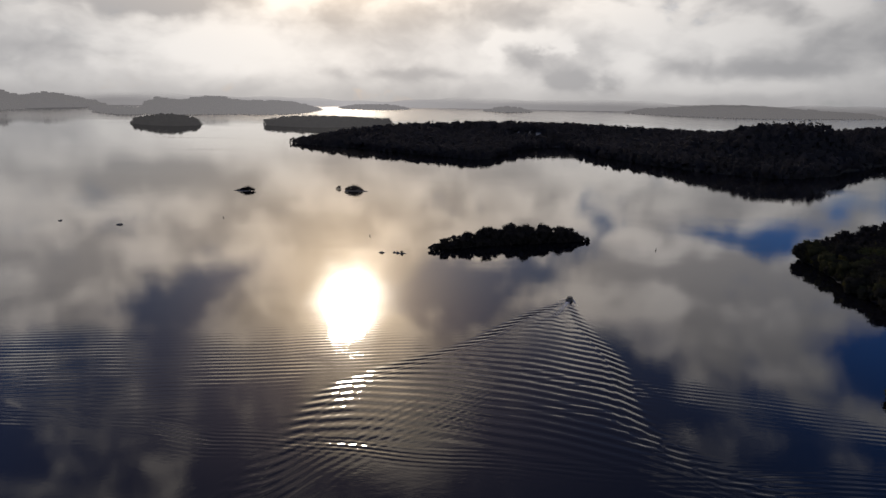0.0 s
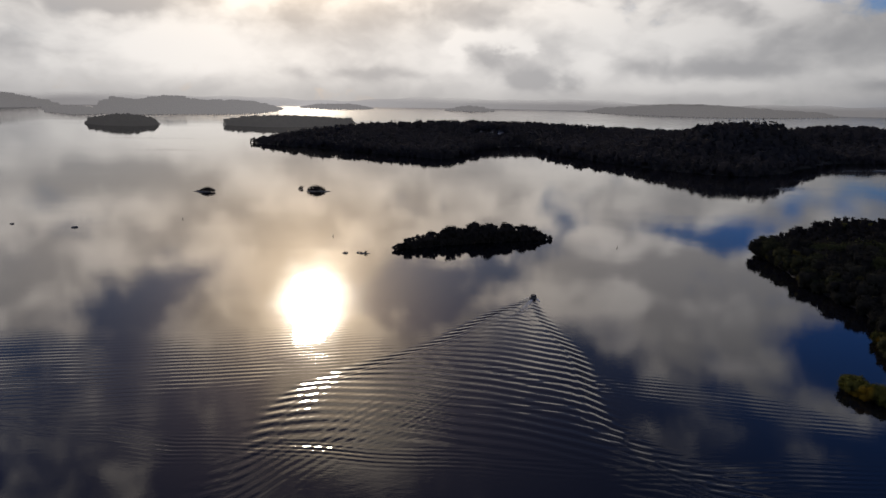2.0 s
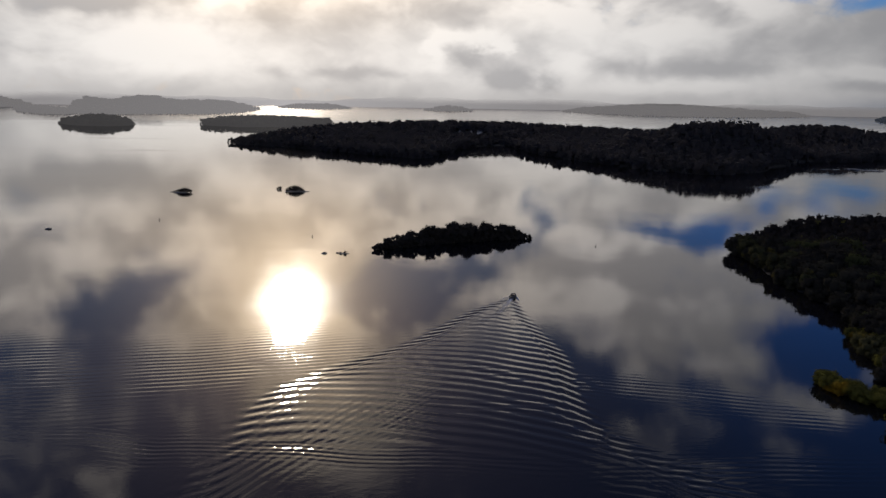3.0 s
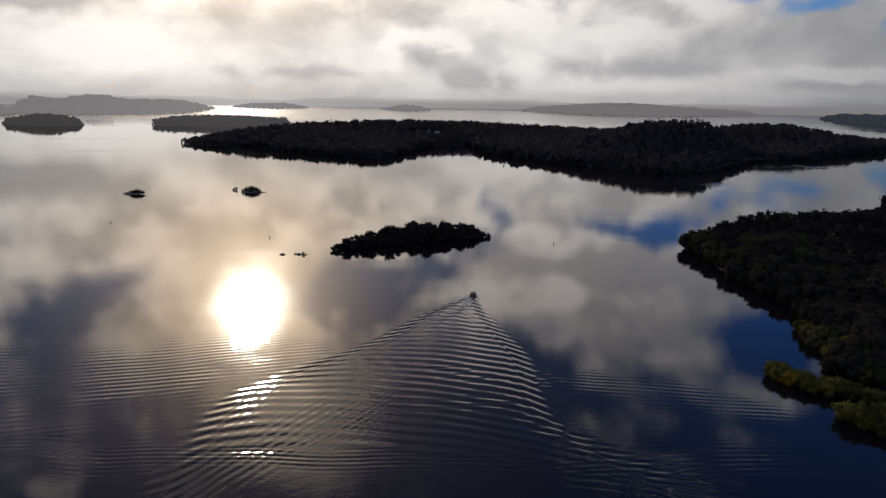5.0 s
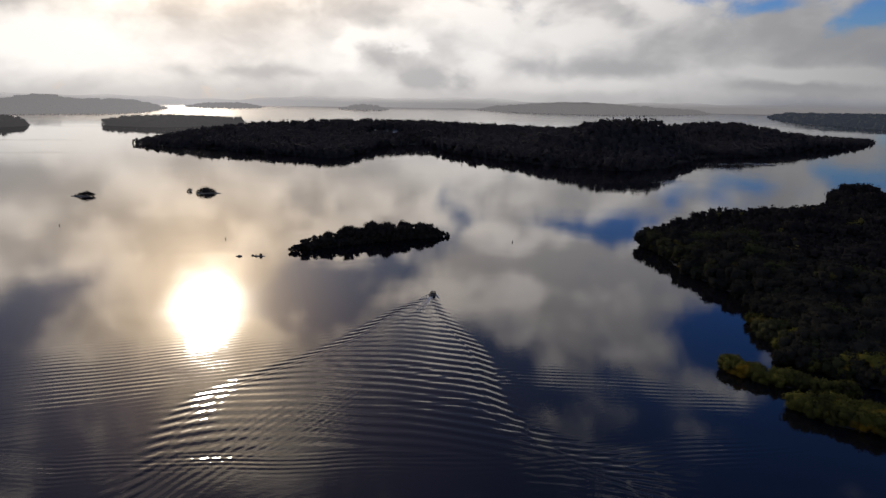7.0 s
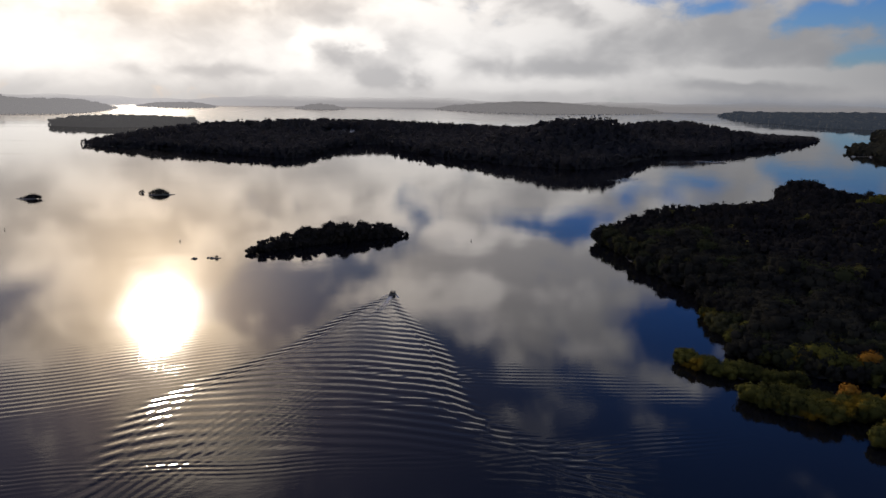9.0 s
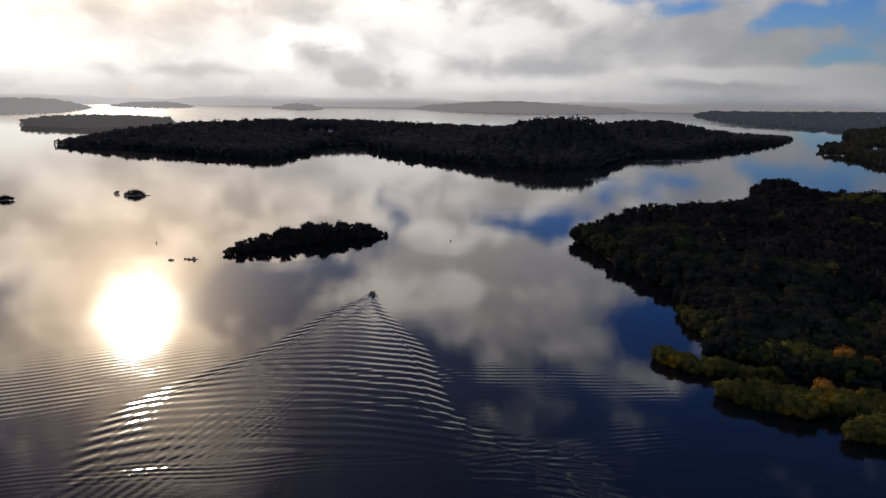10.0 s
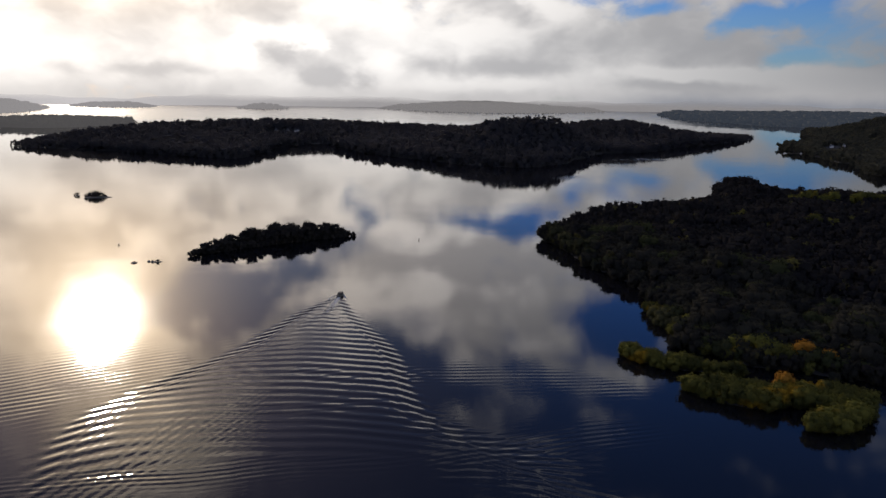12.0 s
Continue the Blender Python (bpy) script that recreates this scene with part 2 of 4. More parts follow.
def water_material():
    m, N = material("lake_water")
    pos = N.add("ShaderNodeNewGeometry").outputs["Position"]
    near = N.noise(N.vmath("MULTIPLY", pos, (0.5, 0.8, 1)), 1.0, 3.0, 0.55)
    swell = N.noise(pos, 0.03, 2.0)
    calm = N.noise(N.vmath("MULTIPLY", pos, (0.6, 1.6, 1)), 0.006, 3.0, 0.6)
    ruffle = N.ramp(calm, 0.50, 0.66)
    # the wash leaves short crossing ripples
    px, py, pz = N.add("ShaderNodeSeparateXYZ", {0: pos}).outputs
    r2 = N.math("ADD", N.math("POWER", N.math("DIVIDE", N.math("SUBTRACT", px, 12.0), 95.0), 2.0), N.math("POWER", N.math("DIVIDE", N.math("SUBTRACT", py, 205.0), 75.0), 2.0))
    stirred = N.math("EXPONENT", N.math("MULTIPLY", N.math("POWER", r2, 2.0), -1.0))
    crests = []
    for turn in (28.0, -18.0, 4.0):
        c, sn = math.cos(radians(turn)), math.sin(radians(turn))
        along = N.math("ADD", N.math("MULTIPLY", px, 0.16 * c), N.math("MULTIPLY", py, 0.16 * sn))
        across = N.math("ADD", N.math("MULTIPLY", px, -0.85 * sn), N.math("MULTIPLY", py, 0.85 * c))
        crests.append(N.noise(N.add("ShaderNodeCombineXYZ", {0: along, 1: across, 2: turn}).outputs[0], 1.0, 2.0, 0.5))
    chop = N.math("MULTIPLY", N.math("ADD", N.math("ADD", crests[0], crests[1]), crests[2]), N.math("MULTIPLY", stirred, 0.006))
    # wavelets round the rocks awash, and cat's-paws on the open water: x, y, half widths, height
    lap = 0.0
    wavelet = N.noise(N.vmath("MULTIPLY", pos, (0.25, 0.55, 1)), 1.0, 2.0, 0.5)
    for cx, cy, wx, wy, high in ((-60, 449, 34, 10, 0.032), (-390, 1212, 75, 14, 0.10), (-640, 1225, 120, 12, 0.06), (430, 775, 60, 18, 0.07), (660, 980, 90, 16, 0.06), (-480, 1500, 160, 22, 0.07)):
        q2 = N.math("ADD", N.math("POWER", N.math("DIVIDE", N.math("SUBTRACT", px, cx), wx), 2.0), N.math("POWER", N.math("DIVIDE", N.math("SUBTRACT", py, cy), wy), 2.0))
        lap = N.math("MULTIPLY_ADD", N.math("EXPONENT", N.math("MULTIPLY", q2, -1.0)), high, lap)
    lap = N.math("MULTIPLY", lap, wavelet)
    h = N.math("ADD", chop, lap)
    h = N.math("ADD", N.math("ADD", h, N.math("MULTIPLY", near, N.math("MULTIPLY_ADD", ruffle, 0.012, 0.006))), N.math("MULTIPLY", swell, 0.04))
    bump = N.add("ShaderNodeBump", {"Strength": 1.0, "Distance": 1.0, "Height": h}).outputs[0]
    # out on the open lake a breeze roughens the water
    breeze = N.ramp(N.math("ADD", N.add("ShaderNodeSeparateXYZ", {0: pos}).outputs[1], N.math("MULTIPLY", calm, 900.0)), 2300.0, 3200.0, 0.035, 0.17)
    p = N.add("ShaderNodeBsdfPrincipled", {"Base Color": (0.006, 0.006, 0.008, 1), "Roughness": breeze, "IOR": 1.333, "Normal": bump})
    finish(N, p.outputs[0])
    return m


WATER = water_material()
EARTH = plain("peat_and_leaf_litter", (0.045, 0.038, 0.030), 0.95, scale=0.6, vary=0.5, bump=0.4)
ROCK = plain("lichened_grey_rock", (0.16, 0.15, 0.14), 0.9, scale=2.0, vary=0.45, bump=0.6)
BARK = plain("grey_brown_bark", (0.09, 0.07, 0.055), 0.95, scale=4.0, vary=0.4, bump=0.5)
LEAF_WOOD = leaf_material("autumn_oak_foliage", (0.026, 0.024, 0.021), (0.050, 0.046, 0.033), (0.11, 0.09, 0.025), 0.05, (0.056, 0.060, 0.024), 0.25)
# brown scrub whose dark tone also holds the cloud shadow on the wood
LEAF_SCRUB_SHADED = leaf_material("brown_bog_scrub_foliage_shaded", (0.027, 0.024, 0.023), (0.044, 0.039, 0.034), (0.15, 0.13, 0.035), 0.055, thin=0.3)
LEAF_OLIVE = leaf_material("olive_alder_foliage", (0.040, 0.040, 0.022), (0.105, 0.096, 0.042), (0.15, 0.12, 0.03), 0.05, thin=0.25)
LEAF_ISLE = leaf_material("dark_oak_foliage", (0.034, 0.030, 0.027), (0.058, 0.050, 0.042), thin=0.25)
LEAF_WILLOW = leaf_material("yellowing_willow_foliage", (0.050, 0.050, 0.018), (0.165, 0.150, 0.032), (0.30, 0.18, 0.02), 0.10, thin=0.2)
LEAF_ORANGE = leaf_material("orange_autumn_foliage", (0.28, 0.12, 0.02), (0.42, 0.20, 0.03))


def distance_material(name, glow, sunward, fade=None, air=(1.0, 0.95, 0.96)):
    """Woods kilometres away; the lit morning haze is put in as emission, brighter towards the sun. fade: heights
    between which the tops turn transparent, as if lost in cloud.
    """
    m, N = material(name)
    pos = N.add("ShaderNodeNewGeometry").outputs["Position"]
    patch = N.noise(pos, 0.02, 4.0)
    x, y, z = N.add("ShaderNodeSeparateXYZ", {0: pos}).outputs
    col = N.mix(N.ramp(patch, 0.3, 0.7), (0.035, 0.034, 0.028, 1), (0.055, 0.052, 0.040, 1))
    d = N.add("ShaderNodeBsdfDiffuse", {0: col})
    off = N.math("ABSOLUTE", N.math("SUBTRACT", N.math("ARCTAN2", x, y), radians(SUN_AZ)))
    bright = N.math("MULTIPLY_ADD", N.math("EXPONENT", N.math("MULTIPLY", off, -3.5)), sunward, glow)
    # the haze itself: the woods are made to glow in its colour
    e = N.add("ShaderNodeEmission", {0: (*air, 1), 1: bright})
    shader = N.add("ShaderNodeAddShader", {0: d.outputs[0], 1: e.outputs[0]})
    # low cloud over the tops is imitated by making them transparent with height
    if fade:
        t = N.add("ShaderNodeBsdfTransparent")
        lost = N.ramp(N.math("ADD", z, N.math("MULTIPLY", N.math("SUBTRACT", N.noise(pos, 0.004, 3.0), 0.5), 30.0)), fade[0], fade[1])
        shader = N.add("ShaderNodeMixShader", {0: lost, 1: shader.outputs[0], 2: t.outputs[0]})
    finish(N, shader.outputs[0])
    return m


# strength of the painted haze glow, and how much it gains towards the sun
HAZE_NEAR = distance_material("woods_with_thin_haze_glow", 0.035, 0.02)
HAZE_EAST = distance_material("woods_with_blue_haze_glow", 0.026, 0.02, None, (0.75, 0.92, 1.25))
HAZE_FAR = distance_material("woods_with_deep_haze_glow", 0.135, 0.08)
HAZE_SHORE = distance_material("shore_with_haze_glow", 0.17, 0.26, (22.0, 80.0))
HAZE_SOUTH = distance_material("woods_with_mist_glow", 0.13, 0.08, (20.0, 66.0))
WHITEWASH = plain("whitewashed_plaster", (0.80, 0.76, 0.69), 0.8, scale=2.0, vary=0.12)
SLATE = plain("grey_roof_slate", (0.12, 0.125, 0.14), 0.6, scale=3.0, vary=0.3)
GLASS = plain("dark_window_glass", (0.02, 0.025, 0.03), 0.05, vary=0.1)
HULL = plain("dark_tarred_hull", (0.030, 0.027, 0.026), 0.65, vary=0.2)
DECK = plain("weathered_grey_deck", (0.10, 0.095, 0.09), 0.6, scale=4.0, vary=0.25)
BLACK = plain("black_painted_metal", (0.03, 0.03, 0.03), 0.45, vary=0.3)
TIMBER = plain("weathered_jetty_timber", (0.26, 0.23, 0.20), 0.85, scale=4.0, vary=0.3)
FOAM = plain("white_wash_foam", (0.62, 0.60, 0.57), 0.9, scale=3.0, vary=0.15)
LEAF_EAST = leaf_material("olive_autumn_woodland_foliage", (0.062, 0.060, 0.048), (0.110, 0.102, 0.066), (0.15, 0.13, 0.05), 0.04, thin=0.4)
# paler than the near woods: the haze's lift is put into the leaf colour
LEAF_FAR = leaf_material("haze_lifted_woodland_foliage", (0.088, 0.078, 0.076), (0.104, 0.094, 0.090), thin=0.5)

# ---------------------------------------------------------------- mesh helpers


def quads_object(name, verts, faces, mat, parent=None, smooth=False, normals=None):
    """A mesh object from arrays of vertices (n, 3) and quads (m, 4)."""
    return new_under(name, quads_mesh(name, verts, faces, mat, smooth, normals), parent)


def quads_mesh(name, verts, faces, mat, smooth=False, normals=None):
    me = bpy.data.meshes.new(name)
    verts, faces = np.asarray(verts, np.float32), np.asarray(faces, np.int32)
    me.vertices.add(len(verts))
    me.vertices.foreach_set("co", verts.ravel())
    me.loops.add(faces.size)
    me.loops.foreach_set("vertex_index", faces.ravel())
    me.polygons.add(len(faces))
    me.polygons.foreach_set("loop_start", np.arange(0, faces.size, 4, dtype=np.int32))
    me.polygons.foreach_set("use_smooth", np.full(len(faces), smooth or normals is not None))
    me.materials.append(mat)
    me.update(calc_edges=True)
    if normals is not None:      # rounded clumps: each leaf is shaded like the lobe that it sits on
        me.normals_split_custom_set_from_vertices(np.asarray(normals, np.float32).tolist())
    return me


def new_under(name, data, parent):
    ob = new(name, data)
    ob.parent = parent
    return ob


def part(name, bm, mat, parent, label=""):
    """Links a bmesh as one mesh object under a thing or a part."""
    me = bpy.data.meshes.new(name)
    bm.to_mesh(me)
    bm.free()
    me.materials.append(mat)
    ob = new_under(name, me, parent)
    return tagged(ob, label) if label else ob


def outline(points, steps=14, rough=0.0, seed=0):
    """A closed smooth line through the points of a plan, with an uneven edge."""
    p = np.array(points, float)
    rng = np.random.default_rng(seed)
    a, b, c, d = np.roll(p, 1, 0), p, np.roll(p, -1, 0), np.roll(p, -2, 0)
    t = (np.arange(steps) / steps)[None, :, None]
    a, b, c, d = (q[:, None, :] for q in (a, b, c, d))
    line = 0.5 * (2 * b + (c - a) * t + (2 * a - 5 * b + 4 * c - d) * t ** 2 + (3 * b - a - 3 * c + d) * t ** 3)
    line = line.reshape(-1, 2)
    return line + rng.normal(0, rough, line.shape) if rough else line


def shore_distance(xy, line):
    """Distance of each point to the closed line, positive inside."""
    best = np.full(len(xy), 1e9)
    inside = np.zeros(len(xy), bool)
    x, y = xy[:, 0], xy[:, 1]
    for (x0, y0), (x1, y1) in zip(line, np.roll(line, -1, 0)):
        dx, dy = x1 - x0, y1 - y0
        t = np.clip(((x - x0) * dx + (y - y0) * dy) / (dx * dx + dy * dy + 1e-12), 0, 1)
        best = np.minimum(best, np.hypot(x - x0 - t * dx, y - y0 - t * dy))
        if dy:
            inside ^= ((y0 > y) != (y1 > y)) & (x < (x1 - x0) * (y - y0) / dy + x0)
    return np.where(inside, best, -best)


class Land:
    """An island or a shore: an outline, and hills given as (x, y, radius along x, radius along y, height)."""

    def __init__(self, points, hills=(), bank=0.8, rise=10.0, rough=1.0, seed=0, inset=2.0):
        self.inset = inset
        self.line, self.hills, self.bank, self.rise = outline(points, rough=rough, seed=seed), hills, bank, rise
        self.seed = seed

    def at(self, x, y):
        return float(self.height(np.array([[x, y]], float))[0][0])

    def height(self, xy):
        d = shore_distance(xy, self.line)
        d = d - self.inset
        soft = 1 - np.exp(-np.maximum(d, 0) / self.rise)
        z = self.bank * (1 - np.exp(-np.maximum(d, 0) / 2.0))
        for hx, hy, rx, ry, hz in self.hills:
            z = z + soft * hz * np.exp(-((xy[:, 0] - hx) / rx) ** 2 - ((xy[:, 1] - hy) / ry) ** 2)
        bumps = np.sin(xy[:, 0] / 17.0 + self.seed) * np.sin(xy[:, 1] / 13.0) * 0.5
        z = z + soft * bumps * min(1.0, self.rise / 10.0)
        return np.where(d < 0, np.maximum(d * 0.35, -3.0), z), d + self.inset

    def ground(self, name, cell, label, mat=None):
        lo, hi = self.line.min(0) - 2 * cell, self.line.max(0) + 2 * cell
        nx, ny = (np.ceil((hi - lo) / cell)).astype(int) + 1
        gx, gy = np.meshgrid(lo[0] + cell * np.arange(nx), lo[1] + cell * np.arange(ny), indexing="ij")
        xy = np.stack([gx.ravel(), gy.ravel()], 1)
        z, d = self.height(xy)
        i = (np.arange(nx - 1)[:, None] * ny + np.arange(ny - 1)[None, :]).ravel()
        faces = np.stack([i, i + ny, i + ny + 1, i + 1], 1)
        keep = (d[faces] > -1.5 * cell).any(1)
        ob = quads_object(name, np.column_stack([xy, z]), faces[keep], mat or EARTH, smooth=True)
        return tagged(ob, label, "land", kind="structure")

    def scatter(self, spacing, seed, inset=0.5, where=None):
        """Places for trees, jittered on a grid, inside the shore."""
        rng = np.random.default_rng(seed)
        lo, hi = self.line.min(0), self.line.max(0)
        gx, gy = np.meshgrid(np.arange(lo[0], hi[0], spacing), np.arange(lo[1], hi[1], spacing), indexing="ij")
        xy = np.stack([gx.ravel(), gy.ravel()], 1) + rng.uniform(-0.45, 0.45, (gx.size, 2)) * spacing
        if where is not None:
            xy = xy[where(xy)]
        z, d = self.height(xy)
        ok = d > inset
        return np.column_stack([xy[ok], z[ok]]), d[ok]


# ---------------------------------------------------------------- foliage


def crown_arrays(seed, leaves, leaf, lobes=7, wide=0.42, low=0.12, spire=0.0, core=0.72, even=0.0):
    """A crown for a tree of height 1: leaf clumps on the skins of several lobes, round dark inner masses. Returns vertices, quads and shading normals."""
    rng = np.random.default_rng(seed)
    mid = []
    for k in range(lobes):
        h = low + (1 - low) * (k + 0.5) / lobes
        if spire:
            reach, r = 0.04, 0.5 * wide * (1.08 - h) + 0.03
        else:
            full = math.sin(math.pi * min(1, max(0.05, (h - low * 0.4) / (1.12 - low * 0.4)))) ** 0.6
            reach, r = wide * 0.55 * full, wide * (0.42 + 0.2 * rng.random()) * (0.55 + 0.45 * full)
        a = k * 2.4 + rng.random()
        top = min(h, 1 - r * 0.8)
        mid.append((reach * math.cos(a), reach * math.sin(a), max(top, low + 0.5 * r), r))
    mid = np.array(mid)
    pick = rng.choice(len(mid), leaves, p=mid[:, 3] ** 2 / (mid[:, 3] ** 2).sum())
    n = rng.normal(size=(leaves, 3))
    n[:, 2] += 0.25
    n /= np.linalg.norm(n, axis=1)[:, None]
    r = mid[pick, 3] * rng.uniform(0.78, 1.12, leaves)
    c = mid[pick, :3] + n * r[:, None]
    tilt = n + rng.normal(0, 0.35, n.shape)
    tilt /= np.linalg.norm(tilt, axis=1)[:, None]
    side = np.cross(tilt, rng.normal(size=n.shape))
    side /= np.linalg.norm(side, axis=1)[:, None]
    up = np.cross(tilt, side)
    s = leaf * rng.uniform(0.6, 1.3, leaves)[:, None]
    q = np.stack([c - side * s, c - up * s * 0.7 + tilt * s * 0.3, c + side * s, c + up * s * 0.8], 1)
    verts = [q.reshape(-1, 3)]
    whole = c - (0, 0, 0.45)
    whole /= np.linalg.norm(whole, axis=1)[:, None] + 1e-9
    soft = 0.65 * n + 0.35 * whole + 0.35 * (tilt - n)
    soft = soft * (1 - even) + np.array((0, 0, even))
    soft /= np.linalg.norm(soft, axis=1)[:, None]
    normals = [np.repeat(soft, 4, 0)]
    faces = [np.arange(4 * leaves).reshape(-1, 4)]
    base = 4 * leaves
    cube = np.array([(i, j, k) for i in (-1, 1) for j in (-1, 1) for k in (-1, 1)], float)
    cf = np.array([(0, 1, 3, 2), (4, 6, 7, 5), (0, 4, 5, 1), (2, 3, 7, 6), (0, 2, 6, 4), (1, 5, 7, 3)])
    for x, y, z, r in mid:
        b = cube * rng.uniform(0.75, 1.0, (8, 3)) * r * core / 1.25
        verts.append(b + (x, y, z))
        nn = cube / math.sqrt(3) * (1 - even) + np.array((0, 0, even))
        normals.append(nn / np.linalg.norm(nn, axis=1)[:, None])
        faces.append(cf + base)
        base += 8
    return np.concatenate(verts), np.concatenate(faces), np.concatenate(normals)


def forest(name, places, heights, mat, templates, label, category="woodland"):
    """Many trees joined into one mesh."""
    rng = np.random.default_rng(len(places))
    pick = rng.integers(0, len(templates), len(places))
    allv, allf, alln, base = [], [], [], 0
    for k, (tv, tf, tn) in enumerate(templates):
        p, h = places[pick == k], heights[pick == k]
        if not len(p):
            continue
        a = rng.uniform(0, 2 * math.pi, len(p))
        w = h * rng.uniform(0.85, 1.2, len(p))
        ca, sa = np.cos(a)[:, None] * w[:, None], np.sin(a)[:, None] * w[:, None]
        x = tv[:, 0] * ca - tv[:, 1] * sa + p[:, 0:1]
        y = tv[:, 0] * sa + tv[:, 1] * ca + p[:, 1:2]
        z = tv[:, 2] * h[:, None] + p[:, 2:3]
        allv.append(np.stack([x, y, z], 2).reshape(-1, 3))
        ca, sa = np.cos(a)[:, None], np.sin(a)[:, None]
        alln.append(np.stack([tn[:, 0] * ca - tn[:, 1] * sa, tn[:, 0] * sa + tn[:, 1] * ca, np.repeat(tn[None, :, 2], len(p), 0)], 2).reshape(-1, 3))
        allf.append((tf[None] + (np.arange(len(p)) * len(tv))[:, None, None] + base).reshape(-1, 4))
        base += len(p) * len(tv)
    ob = quads_object(name, np.concatenate(allv), np.concatenate(allf), mat, normals=np.concatenate(alln))
    return tagged(ob, label, category, kind="stuff")


def trunk_mesh(seed, limbs=5, low=0.2):
    """A tapered trunk with limbs for a tree of height 1."""
    rng = random.Random(seed)
    bm = bmesh.new()

    def rod(a, b, ra, rb, sides=6):
        a, b = Vector(a), Vector(b)
        q = (b - a).to_track_quat("Z", "Y")
        rings = []
        for p, r in ((a, ra), (b, rb)):
            rings.append([bm.verts.new(p + q @ Vector((r * math.cos(i * math.tau / sides), r * math.sin(i * math.tau / sides), 0))) for i in range(sides)])
        for i in range(sides):
            bm.faces.new((rings[0][i], rings[0][(i + 1) % sides], rings[1][(i + 1) % sides], rings[1][i]))
        bm.faces.new(rings[1])

    bend = (rng.uniform(-0.03, 0.03), rng.uniform(-0.03, 0.03), 0.45)
    rod((0, 0, -0.03), bend, 0.03, 0.018)
    rod(bend, (bend[0] * 1.6, bend[1] * 1.6, 0.85), 0.018, 0.006)
    for k in range(limbs):
        h = rng.uniform(low, 0.6)
        a = k * 2.4 + rng.random()
        rod((0, 0, h), (0.26 * math.cos(a), 0.26 * math.sin(a), h + rng.uniform(0.1, 0.25)), 0.011, 0.004, 5)
    me = bpy.data.meshes.new("trunk")
    bm.to_mesh(me)
    bm.free()
    me.materials.append(BARK)
    return me


def tree_kind(name, seeds, leaves, leaf, mat, **form):
    """Several crowns and trunks of one kind of tree, of height 1."""
    made = []
    for s in seeds:
        v, f, n = crown_arrays(s, leaves, leaf, **form)
        made.append((trunk_mesh(s), quads_mesh("crown", v, f, mat, normals=n)))
    return made


def plant(name, shapes, places, heights, label, category, group, seed=0):
    """Trees or bushes as things of their own, each with a trunk and a crown."""
    rng = random.Random(seed)
    for (x, y, z), h in zip(places, heights):
        trunk, crown = shapes[rng.randrange(len(shapes))]
        ob = tagged(new(name), label, category, group)
        w = h * rng.uniform(0.85, 1.2)
        ob.matrix_world = Matrix.LocRotScale((x, y, z), Euler((0, 0, rng.uniform(0, 6.28))), (w, w, h))
        new_under("trunk", trunk, ob)
        new_under("crown", crown, ob)


# ---------------------------------------------------------------- the lake


BOAT = Vector((63.5, 339.0, 0.0))
COURSE = 17.2     # the boat's heading, degrees clockwise from +y


def track_bend():
    """How far the boat's earlier course lay to the side, for each metre astern."""
    raw = np.interp(np.arange(-40, 320), [0, 18, 36, 57, 75, 90, 110, 134, 150, 165, 190, 240], [0, -2.5, -4, -2.6, -1, -4, -9, -12, -7, 3, 18, 40])
    bell = np.exp(-(np.arange(-30, 31) / 9.0) ** 2)
    return np.convolve(np.pad(raw, 30, "edge"), bell / bell.sum(), "valid")


BEND = track_bend()


def wake(x, y):
    """Height of the boat's wash: the ship-wave integral behind the boat."""
    u, v = heading(COURSE), heading(COURSE + 90)
    back = -((x - BOAT.x) * u.x + (y - BOAT.y) * u.y)
    aside = (x - BOAT.x) * v.x + (y - BOAT.y) * v.y
    aside = (aside - np.interp(back, np.arange(-40, 320), BEND)) * 0.353 / 0.395
    back = back + 0.45 * np.sin(aside / 9.0 + back / 31.0) + 0.3 * np.sin(aside / 4.3 - back / 17.0)
    k0 = 2 * math.pi / 5.7
    z = np.zeros_like(x)
    tail = np.interp(back + 0.2 * aside, [0, 40, 80, 105, 150, 172], [0.2, 0.25, 0.7, 1.5, 1.4, 0.0])      # the following waves die out first
    crisp = np.interp(back, [0, 15, 85, 120], [1.3, 1.8, 1.7, 1.0])      # the arms stand high near the boat
    steps = 440
    for i in range(steps):
        th = (i + 0.5) / steps * 2.36 - 1.18
        k = k0 / math.cos(th) ** 2
        weight = math.exp(-(k / (k0 * 4.4)) ** 2) * (0.75 + 0.75 * abs(math.sin(th)))
        if abs(th) < 0.55:
            weight = weight * tail
        elif abs(th) < 0.75:      # the cusp line itself is not much higher than the rest
            weight = weight * 0.72
        if abs(th) >= 0.55:
            weight = weight * crisp
        z += weight * np.sin(k * (back * math.cos(th) + aside * math.sin(th))) * 2.36 / steps
    r = np.hypot(back, aside) + 8
    cone = np.clip((back * 0.385 + 2 - np.abs(aside)) / 6, 0, 1)
    patchy = 0.85 + 0.2 * np.sin(back / 13.0 + 1.3 * np.sin(aside / 11.0)) + 0.12 * np.sin(aside / 6.0 - back / 9.0)
    return z * cone * patchy * np.clip(back / 5, 0, 1) * 0.25 * np.minimum(1, r / 20) ** 0.3 * (1 - 0.3 * (aside < 0) * np.clip((back - 60) / 40, 0, 1))


